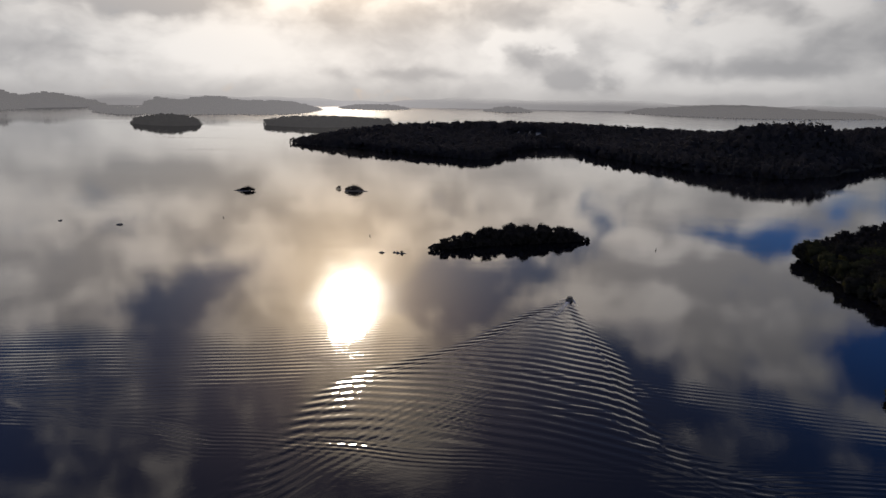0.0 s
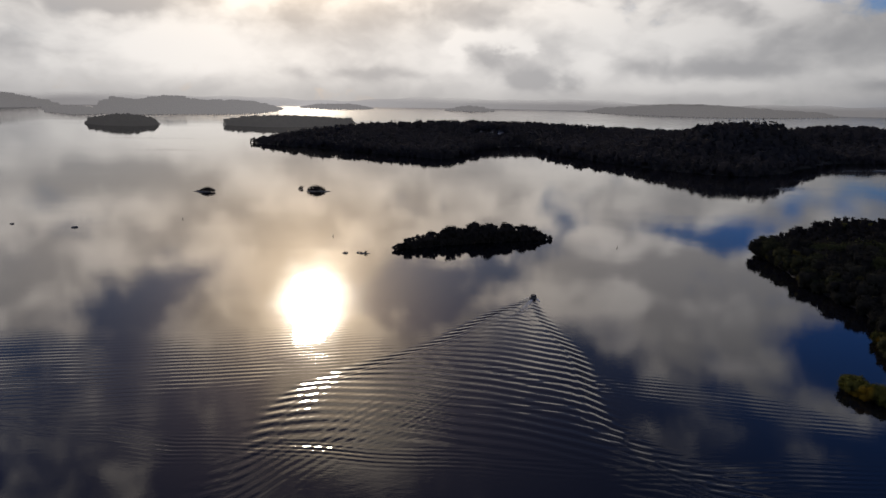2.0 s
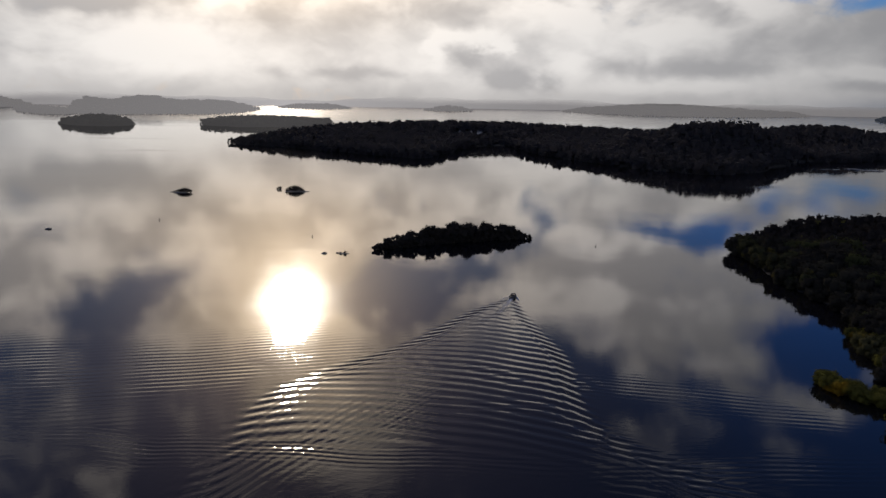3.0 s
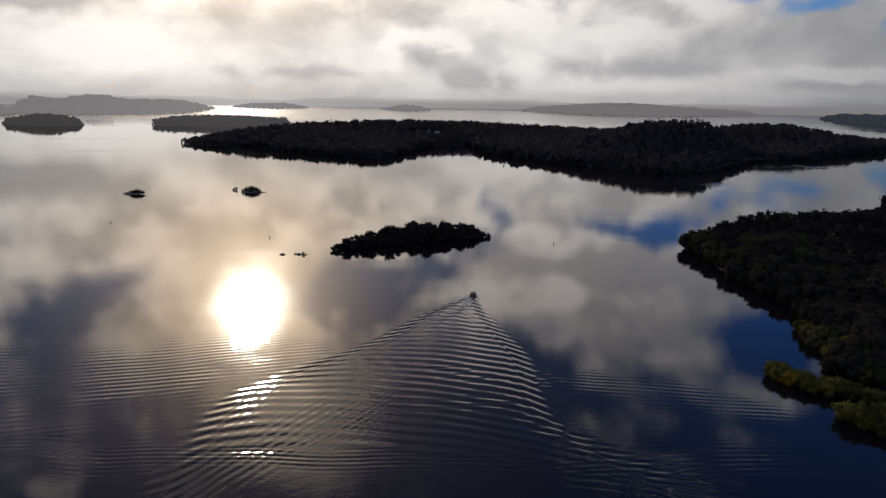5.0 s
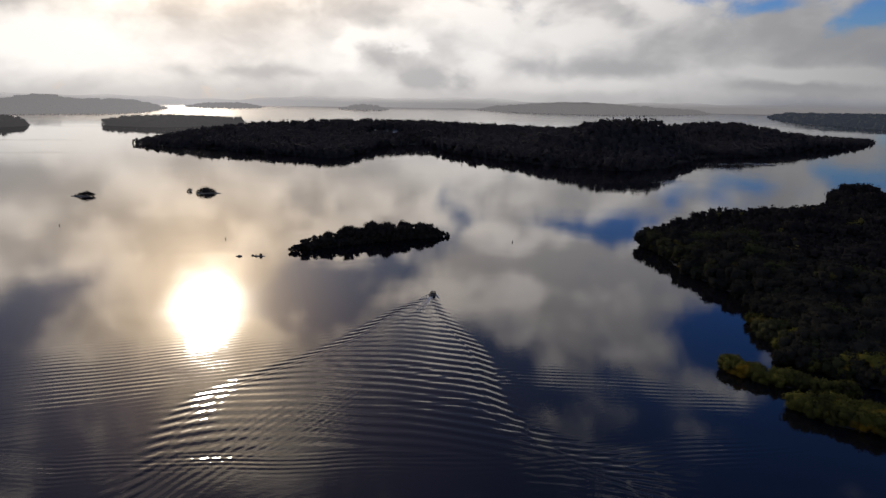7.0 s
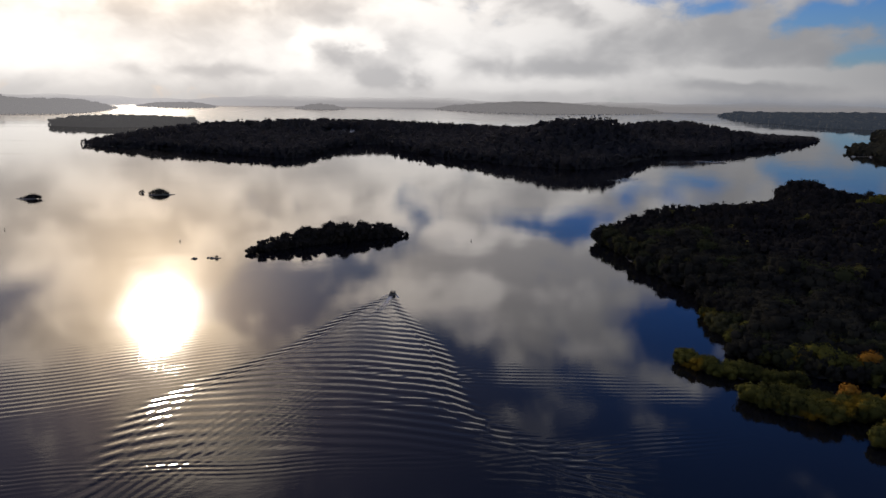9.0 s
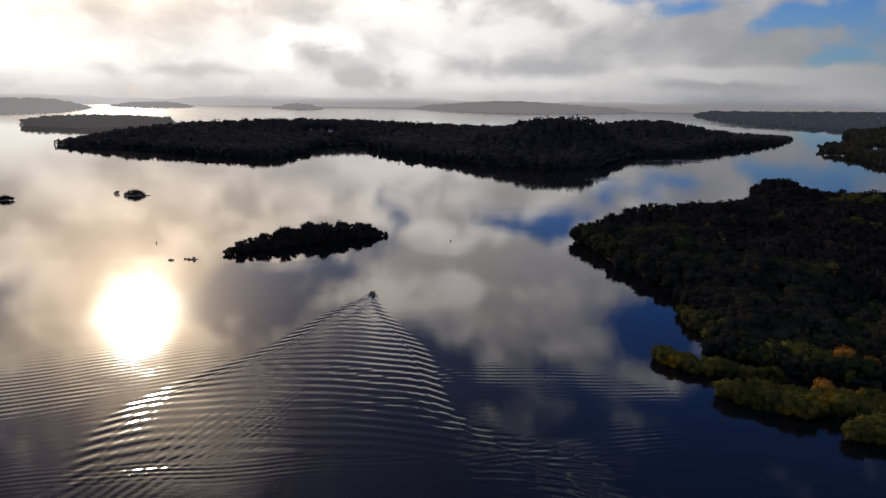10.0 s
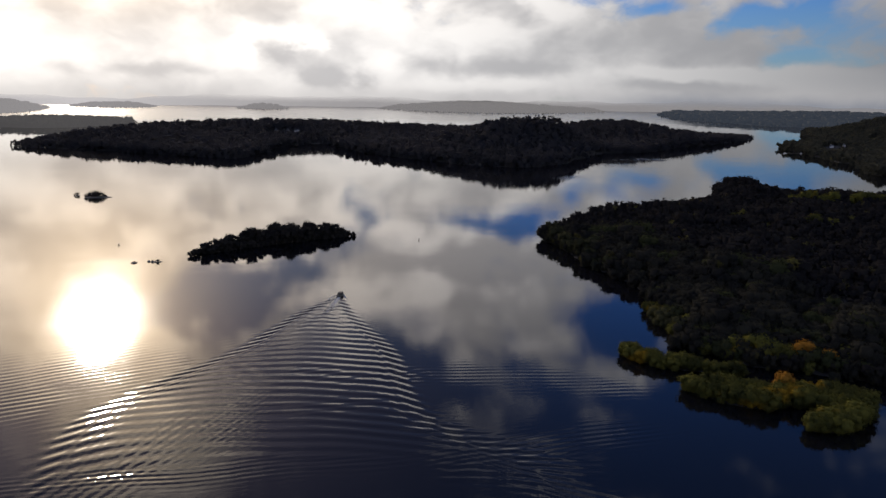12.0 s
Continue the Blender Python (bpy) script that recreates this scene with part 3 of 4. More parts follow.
# Older wash crossing the lake: middle x, y, the run of the band in degrees, half length, half width, the way of the waves in degrees, length, height.
TRAINS = [(-122, 244, 83, 80, 30, -7, 3.4, 0.034), (-38, 254, 81, 60, 22, -9, 3.2, 0.016), (98, 218, 112, 44, 9, 16, 2.9, 0.022), (48, 238, 106, 24, 8, 4, 3.6, 0.040),
          (74, 178, 144, 34, 6, 22, 3.6, 0.075), (100, 170, 96, 44, 8, 2, 2.5, 0.034), (76, 156, 120, 18, 7, 18, 3.6, 0.045), (36, 174, 105, 14, 6, 8, 2.6, 0.024),
          (-26, 186, 37, 40, 11, 128, 3.1, 0.030), (4, 208, 37, 26, 9, 131, 2.4, 0.016), (-8, 196, 60, 22, 9, 150, 2.2, 0.014), (30, 217, 100, 26, 7, 10, 3.0, 0.026)]


def trains(x, y):
    z = np.zeros_like(x)
    for k, (cx, cy, run, half, wide, way, length, high) in enumerate(TRAINS):
        u, v, w = heading(run), heading(run + 90), heading(way)
        dx, dy = x - cx, y - cy
        s, c = dx * u.x + dy * u.y, dx * v.x + dy * v.y
        bend = 0.7 * np.sin(s / 23.0 + k) + 0.3 * np.sin(s / 7.0 + 2 * k) + 0.3 * np.sin(s / 12.0 + c / 6.0)
        patchy = 0.72 + 0.2 * np.sin(s / 11.0 + c / 5.0 + 1.7 * k) + 0.2 * np.sin(s / 5.3 - c / 8.0 + k)
        env = np.exp(-(s / half) ** 4 - ((c + 3 * bend) / wide) ** 2) * np.clip(patchy, 0.15, 1)
        z += high * env * np.sin(2 * math.pi * (dx * w.x + dy * w.y + bend) / length)
    return z


def old_wash(x, y):
    """One narrow winding band of short ripples left by an earlier boat."""
    mid = np.interp(x, [-150, -121, -102, -90, -77, -66, -42, -28, -10, 3, 20, 34], [207, 203.5, 199, 198, 193.5, 188.5, 189, 186.5, 182.5, 180, 181, 176])
    high = np.interp(x, [-150, -112, -95, -84, -68, -58, -40, -30, -12, 2, 20, 40], [.022, .016, .014, .030, .040, .020, .022, .050, .042, .028, .022, 0])
    wide = 5.2 + 1.6 * np.sin(x / 13.0)
    d = y - mid - 0.8 * np.sin(x / 5.1)
    env = np.exp(-(d / wide) ** 2) * (0.75 + 0.25 * np.sin(x / 3.7 + y / 2.9))
    return 1.65 * high * env * np.sin(2 * math.pi * (y + 0.45 * (d - y) + 0.06 * x) / 2.25)


def water_sheet():
    fine_x = np.arange(-205, 168, 0.72)
    fine_y = np.arange(118, 372, 0.62)
    far = np.array([420, 600, 900, 1400, 2200, 3500, 6000, 12000.0])
    xs = np.concatenate([-far[::-1], [-300, -240], fine_x, [200, 300], far])
    ys = np.concatenate([-far[::-1], [-200, -50, 60], fine_y, [385], far])
    gx, gy = np.meshgrid(xs, ys, indexing="ij")
    fade = np.clip((gx + 203) / 40, 0, 1) * np.clip((166 - gx) / 25, 0, 1) * np.clip((gy - 120) / 20, 0, 1) * np.clip((368 - gy) / 20, 0, 1)
    gz = np.zeros_like(gx)
    on = fade > 0
    gz[on] = (wake(gx[on], gy[on]) + trains(gx[on], gy[on]) + old_wash(gx[on], gy[on])) * fade[on]
    nx, ny = gx.shape
    i = (np.arange(nx - 1)[:, None] * ny + np.arange(ny - 1)[None, :]).ravel()
    faces = np.stack([i, i + ny, i + ny + 1, i + 1], 1)
    ob = quads_object("water", np.stack([gx.ravel(), gy.ravel(), gz.ravel()], 1), faces, WATER, smooth=True)
    tagged(ob, "calm dark lake water mirroring clouds, ruffled by wake", "water", kind="structure")


water_sheet()

# ---------------------------------------------------------------- land
TALL = [crown_arrays(s, 60, 0.10, lobes=5, wide=0.6, low=0.0, even=0.45) for s in range(40, 48)]
FAR = [crown_arrays(s, 17, 0.19, lobes=2, wide=0.6, low=0.0, core=1.0, even=0.88) for s in range(50, 58)]
HAZY = [crown_arrays(s, 5, 0.5, lobes=1, wide=2.2, low=0.0, core=1.3) for s in range(58, 62)]
SPIRES = [crown_arrays(s, 26, 0.09, lobes=4, wide=0.36, low=0.0, spire=1.0, core=1.0) for s in range(62, 66)]


def heights_for(n, lo, hi, seed):
    return np.random.default_rng(seed).triangular(lo, (lo + hi) / 2, hi, n)


def wooded(name, points, hills, spacing, lo, hi, seed, label, cell, templates=FAR, mat=None, rough=4.0, rise=30.0, spires=0.0, clear=(), taper=0.0, where=None, hazy=False, fall=None):
    """Land with woods all over it. clear: glades as (x, y, radius); taper: metres from the shore over which the trees grow tall; fall: places along x, and how much of their height they reach there."""
    land = Land(points, hills, rise=rise, rough=rough, seed=seed, inset=6.0 if hazy else 2.5)
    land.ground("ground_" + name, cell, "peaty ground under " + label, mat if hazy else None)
    p, d = land.scatter(spacing, seed, where=where)
    for x, y, r in clear:
        keep = np.hypot(p[:, 0] - x, p[:, 1] - y) > r
        p, d = p[keep], d[keep]
    h = heights_for(len(p), lo, hi, seed)
    if taper:
        h = h * np.clip((0.3 if hazy else 0.68) + d / taper, 0, 1)
    if fall:
        h = h * np.interp(p[:, 0], *fall)
    clump = np.sin(p[:, 0] / 61 + 1.3) * np.sin(p[:, 1] / 47) + np.random.default_rng(seed).normal(0, 0.4, len(p))
    pointed = clump > np.quantile(clump, 1 - spires) if spires else np.zeros(len(p), bool)
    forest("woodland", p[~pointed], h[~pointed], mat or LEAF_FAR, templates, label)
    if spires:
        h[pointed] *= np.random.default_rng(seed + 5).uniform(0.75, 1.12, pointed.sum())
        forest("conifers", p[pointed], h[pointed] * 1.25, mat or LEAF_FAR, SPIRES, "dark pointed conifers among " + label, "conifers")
    return land


PENINSULA = [(-304, 1395), (-241, 1337), (-171, 1290), (-84, 1204), (-6, 1133), (56, 1098), (108, 1207), (149, 1313), (232, 1372), (250, 1202),
             (292, 1080), (337, 985), (388, 915), (436, 889), (520, 938), (659, 1082), (765, 1088), (918, 1200), (1094, 1282), (1306, 1429),
             (1353, 1529), (1176, 1671), (941, 1706), (659, 1765), (353, 1765), (118, 1741), (-118, 1647), (-259, 1518)]
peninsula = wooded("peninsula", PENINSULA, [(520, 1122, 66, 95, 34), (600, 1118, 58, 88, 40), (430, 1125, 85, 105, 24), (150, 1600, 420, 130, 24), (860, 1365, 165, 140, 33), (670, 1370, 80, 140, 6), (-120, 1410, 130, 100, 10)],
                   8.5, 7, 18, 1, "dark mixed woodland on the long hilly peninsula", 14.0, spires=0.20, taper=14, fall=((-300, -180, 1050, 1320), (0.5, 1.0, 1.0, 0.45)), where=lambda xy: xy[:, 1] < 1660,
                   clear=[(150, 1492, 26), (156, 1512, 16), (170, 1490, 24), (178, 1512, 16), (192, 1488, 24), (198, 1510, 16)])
# from here on the woods carry their haze as glow in the material
thin = dict(mat=HAZE_NEAR, hazy=True)
wooded("isle_b", [(-541, 2118), (-459, 2024), (-353, 1988), (-241, 2082), (-165, 2282), (-294, 2412), (-494, 2294)], [(-380, 2180, 150, 120, 11)],
       9, 6, 18, 2, "dark woodland on a low lake island", 20.0, taper=22, spires=0.1, **thin)
wooded("isle_c", [(-929, 2118), (-847, 2000), (-729, 1953), (-694, 2035), (-753, 2176), (-871, 2212)], [(-800, 2080, 90, 90, 14)],
       9, 6, 18, 3, "dark woodland on a small domed lake island", 20.0, taper=22, spires=0.06, **thin)
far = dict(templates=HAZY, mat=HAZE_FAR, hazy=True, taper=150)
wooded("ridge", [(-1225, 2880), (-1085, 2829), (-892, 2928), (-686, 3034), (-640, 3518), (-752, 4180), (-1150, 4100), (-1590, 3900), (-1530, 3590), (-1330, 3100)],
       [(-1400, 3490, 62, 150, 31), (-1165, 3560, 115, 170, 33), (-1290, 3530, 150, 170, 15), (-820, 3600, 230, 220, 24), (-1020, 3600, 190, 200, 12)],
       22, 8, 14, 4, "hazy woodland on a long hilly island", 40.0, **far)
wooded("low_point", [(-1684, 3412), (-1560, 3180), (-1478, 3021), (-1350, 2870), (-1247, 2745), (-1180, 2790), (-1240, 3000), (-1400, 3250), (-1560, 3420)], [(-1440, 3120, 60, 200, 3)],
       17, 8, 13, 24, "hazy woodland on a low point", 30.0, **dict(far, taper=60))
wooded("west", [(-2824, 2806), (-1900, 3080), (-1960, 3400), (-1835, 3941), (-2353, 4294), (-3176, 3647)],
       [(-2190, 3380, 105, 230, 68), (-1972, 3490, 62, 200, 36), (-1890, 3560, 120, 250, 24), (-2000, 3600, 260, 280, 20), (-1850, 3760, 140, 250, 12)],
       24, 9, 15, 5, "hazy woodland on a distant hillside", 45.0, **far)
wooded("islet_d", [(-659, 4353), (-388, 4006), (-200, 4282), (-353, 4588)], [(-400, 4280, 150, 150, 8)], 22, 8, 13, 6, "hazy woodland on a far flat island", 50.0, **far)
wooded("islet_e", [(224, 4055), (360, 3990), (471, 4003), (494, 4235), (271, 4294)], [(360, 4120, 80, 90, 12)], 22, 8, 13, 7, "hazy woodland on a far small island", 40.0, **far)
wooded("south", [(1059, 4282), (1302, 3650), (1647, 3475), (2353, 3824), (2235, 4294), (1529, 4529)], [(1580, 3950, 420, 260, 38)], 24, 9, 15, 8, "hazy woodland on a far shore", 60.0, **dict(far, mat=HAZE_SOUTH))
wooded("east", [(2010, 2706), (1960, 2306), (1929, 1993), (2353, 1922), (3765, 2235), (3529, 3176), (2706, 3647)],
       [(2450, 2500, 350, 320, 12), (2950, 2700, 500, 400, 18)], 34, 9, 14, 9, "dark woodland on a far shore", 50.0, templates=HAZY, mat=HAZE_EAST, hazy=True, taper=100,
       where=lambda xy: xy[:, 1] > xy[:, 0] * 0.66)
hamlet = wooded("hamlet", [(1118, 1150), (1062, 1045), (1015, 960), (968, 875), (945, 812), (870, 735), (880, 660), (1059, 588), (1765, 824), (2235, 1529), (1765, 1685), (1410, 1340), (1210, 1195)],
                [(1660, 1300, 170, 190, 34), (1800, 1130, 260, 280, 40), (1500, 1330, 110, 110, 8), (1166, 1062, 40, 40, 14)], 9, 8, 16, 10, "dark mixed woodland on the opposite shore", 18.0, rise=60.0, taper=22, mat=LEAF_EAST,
                where=lambda xy: (xy[:, 1] > xy[:, 0] * 0.70) & (xy[:, 0] < 1750),
                clear=[(1148, 1048, 20), (1128, 1030, 18), (1108, 1012, 16), (1088, 994, 14), (1070, 978, 14), (1175, 1046, 16), (1155, 1028, 16), (1135, 1010, 14), (1112, 990, 12), (1090, 970, 12)])


def far_shore():
    """The last low hills round the lake, a backdrop; its material glows and fades out in place of haze."""
    n, rows = 260, 7
    verts, faces = [], []
    for i in range(n):
        az = -50 + 120 * i / (n - 1)
        crest = 58 + 22 * math.exp(-((az + 25) / 5.5) ** 2) + 12 * math.sin(az / 5.0) + 9 * math.sin(az / 2.1 + 1) + 4 * math.sin(az * 1.7)
        for k in range(rows):
            f = k / (rows - 1)
            p = heading(az, 0, 4740 + 160 * f + 25 * math.sin(az * 1.1) * (1 - f))
            verts.append((p.x, p.y, -2 + crest * f ** 0.7))
    for i in range(n - 1):
        for k in range(rows - 1):
            a = i * rows + k
            faces.append((a, a + rows, a + rows + 1, a + 1))
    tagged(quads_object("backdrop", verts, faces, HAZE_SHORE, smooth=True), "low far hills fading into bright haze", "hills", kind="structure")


far_shore()

# the near wood: the nearest trees are things of their own
wood = Land([(223, 436), (225, 419), (219, 385), (216, 358), (216, 338), (217, 314), (209, 292), (199, 272), (198, 258), (196, 247), (184, 232), (180, 225), (187, 213), (192, 201),
             (205, 190), (228, 172), (282, 150), (388, 106), (529, 71), (824, 118), (847, 447), (659, 535), (596, 562), (572, 640), (529, 629), (471, 565),
             (388, 532), (318, 518), (253, 470)], [(420, 330, 220, 160, 6)], rough=1.2, seed=11)
wood.ground("ground_wood", 6.0, "dark peaty ground under the shore wood")
p, d = wood.scatter(7.2, 11, inset=-0.5, where=lambda xy: xy[:, 1] > xy[:, 0] * 0.70)
stand = 0.90 + 0.30 * np.sin(p[:, 0] / 19 + 0.7 * np.sin(p[:, 1] / 23)) * np.sin(p[:, 1] / 15 + 1.1) + 0.12 * np.sin(p[:, 0] / 47 + p[:, 1] / 39)
h = heights_for(len(p), 5.5, 15, 12) * np.clip(0.62 + d / 30, 0, 1) * stand
head_land = np.hypot(p[:, 0] - 533, p[:, 1] - 618) < 36
h[head_land] *= 1.1
near = (p[:, 1] < 440) & (p[:, 0] < 276) & (p[:, 1] > 178)
OAKS = tree_kind("oak", range(70, 80), 640, 0.042, LEAF_WOOD, lobes=11, wide=0.62, low=0.03, even=0.25)
glades = np.array([(214, 196, 9), (221, 191, 9), (206, 184, 4), (203, 206, 7), (208, 202, 7), (197, 196, 7)], float)
for gx, gy, gr in glades:
    near &= np.hypot(p[:, 0] - gx, p[:, 1] - gy) > gr
plant("oak_tree", OAKS, p[near], h[near], "broad oak tree with dull autumn foliage in the shore wood", "tree", "trees of the shore wood", 1)
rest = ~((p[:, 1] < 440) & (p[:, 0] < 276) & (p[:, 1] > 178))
# the inner wood, with its cloud shade in the leaf colour
forest("woodland", p[rest], h[rest] * 0.9, LEAF_SCRUB_SHADED, TALL, "dense dull brown and dark green autumn woodland")

WILLOWS = tree_kind("willow", range(80, 88), 540, 0.056, LEAF_WILLOW, lobes=10, wide=0.66, low=0.0, even=0.05)
SPIT_A = [(155.5, 231.1), (153.2, 223.1), (156.0, 216.1), (163.1, 206.7), (173.9, 198.6), (183.5, 192.1), (188.0, 189.1), (186.5, 194.1), (177.0, 202.1), (169.0, 210.1), (162.0, 220.6)]
SPIT_B = [(155.4, 190.3), (156.9, 184.3), (159.9, 178.3), (163.9, 171.8), (168.9, 168.3), (177.9, 167.8), (188.9, 163.3), (187.9, 157.3), (178.9, 154.8), (170.4, 155.8), (171.4, 151.3), (178.9, 147.8), (187.9, 147.8), (198.3, 151.8), (205.9, 159.3), (203.9, 166.8), (194.9, 172.8), (184.9, 178.3), (173.9, 184.3), (164.9, 189.3)]
for pts, seed, n in ((SPIT_A, 14, "a"), (SPIT_B, 15, "b")):
    spit = Land(pts, bank=0.3, rough=0.3, seed=seed, inset=1.0)
    spit.ground("ground_spit_" + n, 2.0, "low muddy spit under flooded willows")
    q, d = spit.scatter(3.0, seed, inset=0.3)
    plant("willow_bush", WILLOWS, q, heights_for(len(q), *((3.2, 5.8) if n == "a" else (3.8, 6.6)), seed), "rounded yellow-green willow bush at the water's edge", "bush", "willows on the spits", seed)
# willows and a few turned trees in front of the wood
q, d = wood.scatter(4.2, 21, inset=0.1, where=lambda xy: (xy[:, 0] < 232) & (xy[:, 1] > 165) & (xy[:, 1] < 290))
bright = ((q[:, 1] > 238) & (q[:, 0] < 203)) | (np.random.default_rng(4).random(len(q)) < 0.22)
plant("willow_bush", WILLOWS, q[bright], heights_for(bright.sum(), 3.2, 6.6, 21), "rounded yellow-green willow bush before the wood", "bush", "willows before the wood", 21)
BUSHES = tree_kind("bush", range(112, 116), 300, 0.07, LEAF_WOOD, lobes=8, wide=0.62, low=0.0, even=0.15)
plant("alder_bush", BUSHES, q[~bright], heights_for((~bright).sum(), 3.6, 8.5, 22), "dull dark green alder bush beside the inlet", "bush", "alders beside the inlet", 22)
q, d = wood.scatter(4.4, 23, inset=1.2, where=lambda xy: (xy[:, 0] < 262) & (xy[:, 1] >= 286) & (xy[:, 1] < 478))
plant("alder_bush", BUSHES, q[d < 3.5], heights_for((d < 3.5).sum(), 3.4, 7.5, 24), "dull dark green alder bush overhanging the water", "bush", "alders along the shore", 24)
GOLD = tree_kind("gold", range(88, 90), 700, 0.042, LEAF_ORANGE, lobes=9, wide=0.5, low=0.05)
plant("willow_tree", WILLOWS, [(202, 207, 0.5), (206, 203, 0.5), (210, 200, 0.5), (199, 213, 0.4), (230, 187, 0.5)], [9.0, 8.0, 7.0, 7.5, 8.0],
      "tall pale green willow at the edge of the wood", "tree", "willows at the edge", 6)
turned = np.array([(214, 196, 0.5), (221, 191, 0.5), (186.5, 177.0, 0.3)])
OLIVE = tree_kind("olive", range(108, 111), 420, 0.05, LEAF_WILLOW, lobes=9, wide=0.55, low=0.05, even=0.2)
rng = np.random.default_rng(77)
lit = np.array([(528 + 6.0 * k + rng.uniform(-5, 5), 522 - 2.4 * k + rng.uniform(-14, 10)) for k in range(15)] + [(414, 384), (428, 381), (421, 392)])
plant("sallow_tree", OLIVE, np.column_stack([lit, wood.height(lit)[0]]), rng.uniform(9.0, 14.5, len(lit)), "olive-yellow sallow standing out of the dark wood", "tree", "sallows in the wood", 12)
TIP = tree_kind("tip_tree", range(118, 121), 700, 0.04, LEAF_OLIVE, lobes=10, wide=0.56, low=0.02, even=0.1)
tip = np.array([(227, 437), (231, 431), (229, 424), (235, 442), (230, 415), (226, 405), (234, 434), (238, 449), (225, 394), (224, 380), (222, 366)], float)
plant("alder_tree", TIP, np.column_stack([tip, wood.height(tip)[0]]), rng.uniform(7.5, 11.5, len(tip)), "olive-green alder tree on the wooded point", "tree", "alders on the point", 13)
edge = np.array([(195, 262), (193, 254), (191, 249), (197, 256), (204, 221), (209, 214), (198, 233), (205, 228), (192, 240), (226, 205), (233, 200), (240, 196), (246, 192), (238, 203)], float)
plant("alder_tree", TIP, np.column_stack([edge, wood.height(edge)[0]]), rng.uniform(5.5, 8.5, len(edge)), "olive-green alder tree beside the inlet", "tree", "alders at the inlet", 14)
plant("birch_tree", GOLD, turned, [9.0, 7.0, 7.4], "birch tree turned orange in autumn among willows", "tree", "turned birches", 5)

log = tagged(new("fallen_tree"), "bare fallen tree lying in the inlet", "tree")
log.matrix_world = Matrix.LocRotScale((184.5, 227.5, 0.25), Euler((radians(84), 0, radians(62))), (13, 13, 13))
new_under("trunk", trunk_mesh(301, 7, 0.3), log)

isle = Land([(-10.0, 448.0), (11.0, 455.0), (35.0, 465.0), (67.0, 475.0), (91.0, 482.0), (102.0, 486.0), (86.0, 493.0), (52.0, 491.0), (17.0, 471.0)], bank=0.9, rough=0.6, seed=16)
isle.ground("ground_isle", 3.0, "low stony ground of the small wooded island")
q, d = isle.scatter(5.1, 16, inset=0.8)
along = (q[:, 0] + 10) / 110
ISLE_TREES = tree_kind("isle_tree", range(90, 98), 420, 0.046, LEAF_ISLE, lobes=8, wide=0.46, low=0.06)
plant("alder_tree", ISLE_TREES, q, heights_for(len(q), 6.5, 12.2, 17) * np.interp(along, [0, 0.15, 0.35, 0.5, 0.85, 1], [0.6, 0.78, 0.9, 1, 0.92, 0.35]),
      "dark alder tree crowded on the small island", "tree", "trees of the small island", 3)

q, d = isle.scatter(3.3, 18, inset=-0.6)
SCRUB = tree_kind("scrub", range(104, 108), 220, 0.08, LEAF_ISLE, lobes=6, wide=0.62, low=0.0, core=0.95)
plant("shore_bush", SCRUB, q[d < 4], heights_for((d < 4).sum(), 2.6, 5.0, 18), "dark low bush along the shore of the small island", "bush", "bushes of the small island", 9)

# ---------------------------------------------------------------- rocks and islets


def rock(x, y, w, l, h, turn, seed):
    """A worn rock that stands out of the water."""
    bm = bmesh.new()
    bmesh.ops.create_icosphere(bm, subdivisions=3, radius=1)
    for v in bm.verts:
        n = noise.fractal(v.co * 1.6 + Vector((seed * 3.1, 0, 0)), 0.9, 2.1, 4)
        v.co *= 1 + 0.35 * n
        v.co = Vector((v.co.x * w / 2, v.co.y * l / 2, v.co.z * h))
    me = bpy.data.meshes.new("rock")
    bm.to_mesh(me)
    bm.free()
    me.materials.append(ROCK)
    ob = new("rock", me)
    ob.matrix_world = pose(x, y, -0.15 * h, 0, 0, turn)
    return tagged(ob, "low worn dark rock awash in the lake", "rock", "rocks awash")


for k, (x, y, w, l, h, turn) in enumerate([(-242, 520, 4.6, 3, 1.1, 10), (-293, 532, 3.4, 2, 0.9, 30), (-39, 439, 4.2, 2.4, 0.7, 5), (-27, 438, 7.5, 2.6, 0.6, -8),
                                           (-31, 440, 2.2, 1.8, 0.8, 40), (-201.5, 711, 13, 7, 1.0, 5), (-209.5, 714, 8, 4, 0.6, -10), (-92, 723, 19, 9, 1.1, 8),
                                           (-110.5, 739, 6, 3, 0.6, 0), (-82, 721, 7, 4, 0.7, 12), (690, 958, 30, 9, 1.1, -36), (680, 984, 22, 7, 0.9, -34)]):
    rock(x, y, w, l, h, turn, k)
SHRUBS = tree_kind("shrub", range(100, 106), 300, 0.060, LEAF_ISLE, lobes=7, wide=0.9, low=0.0, core=0.45)
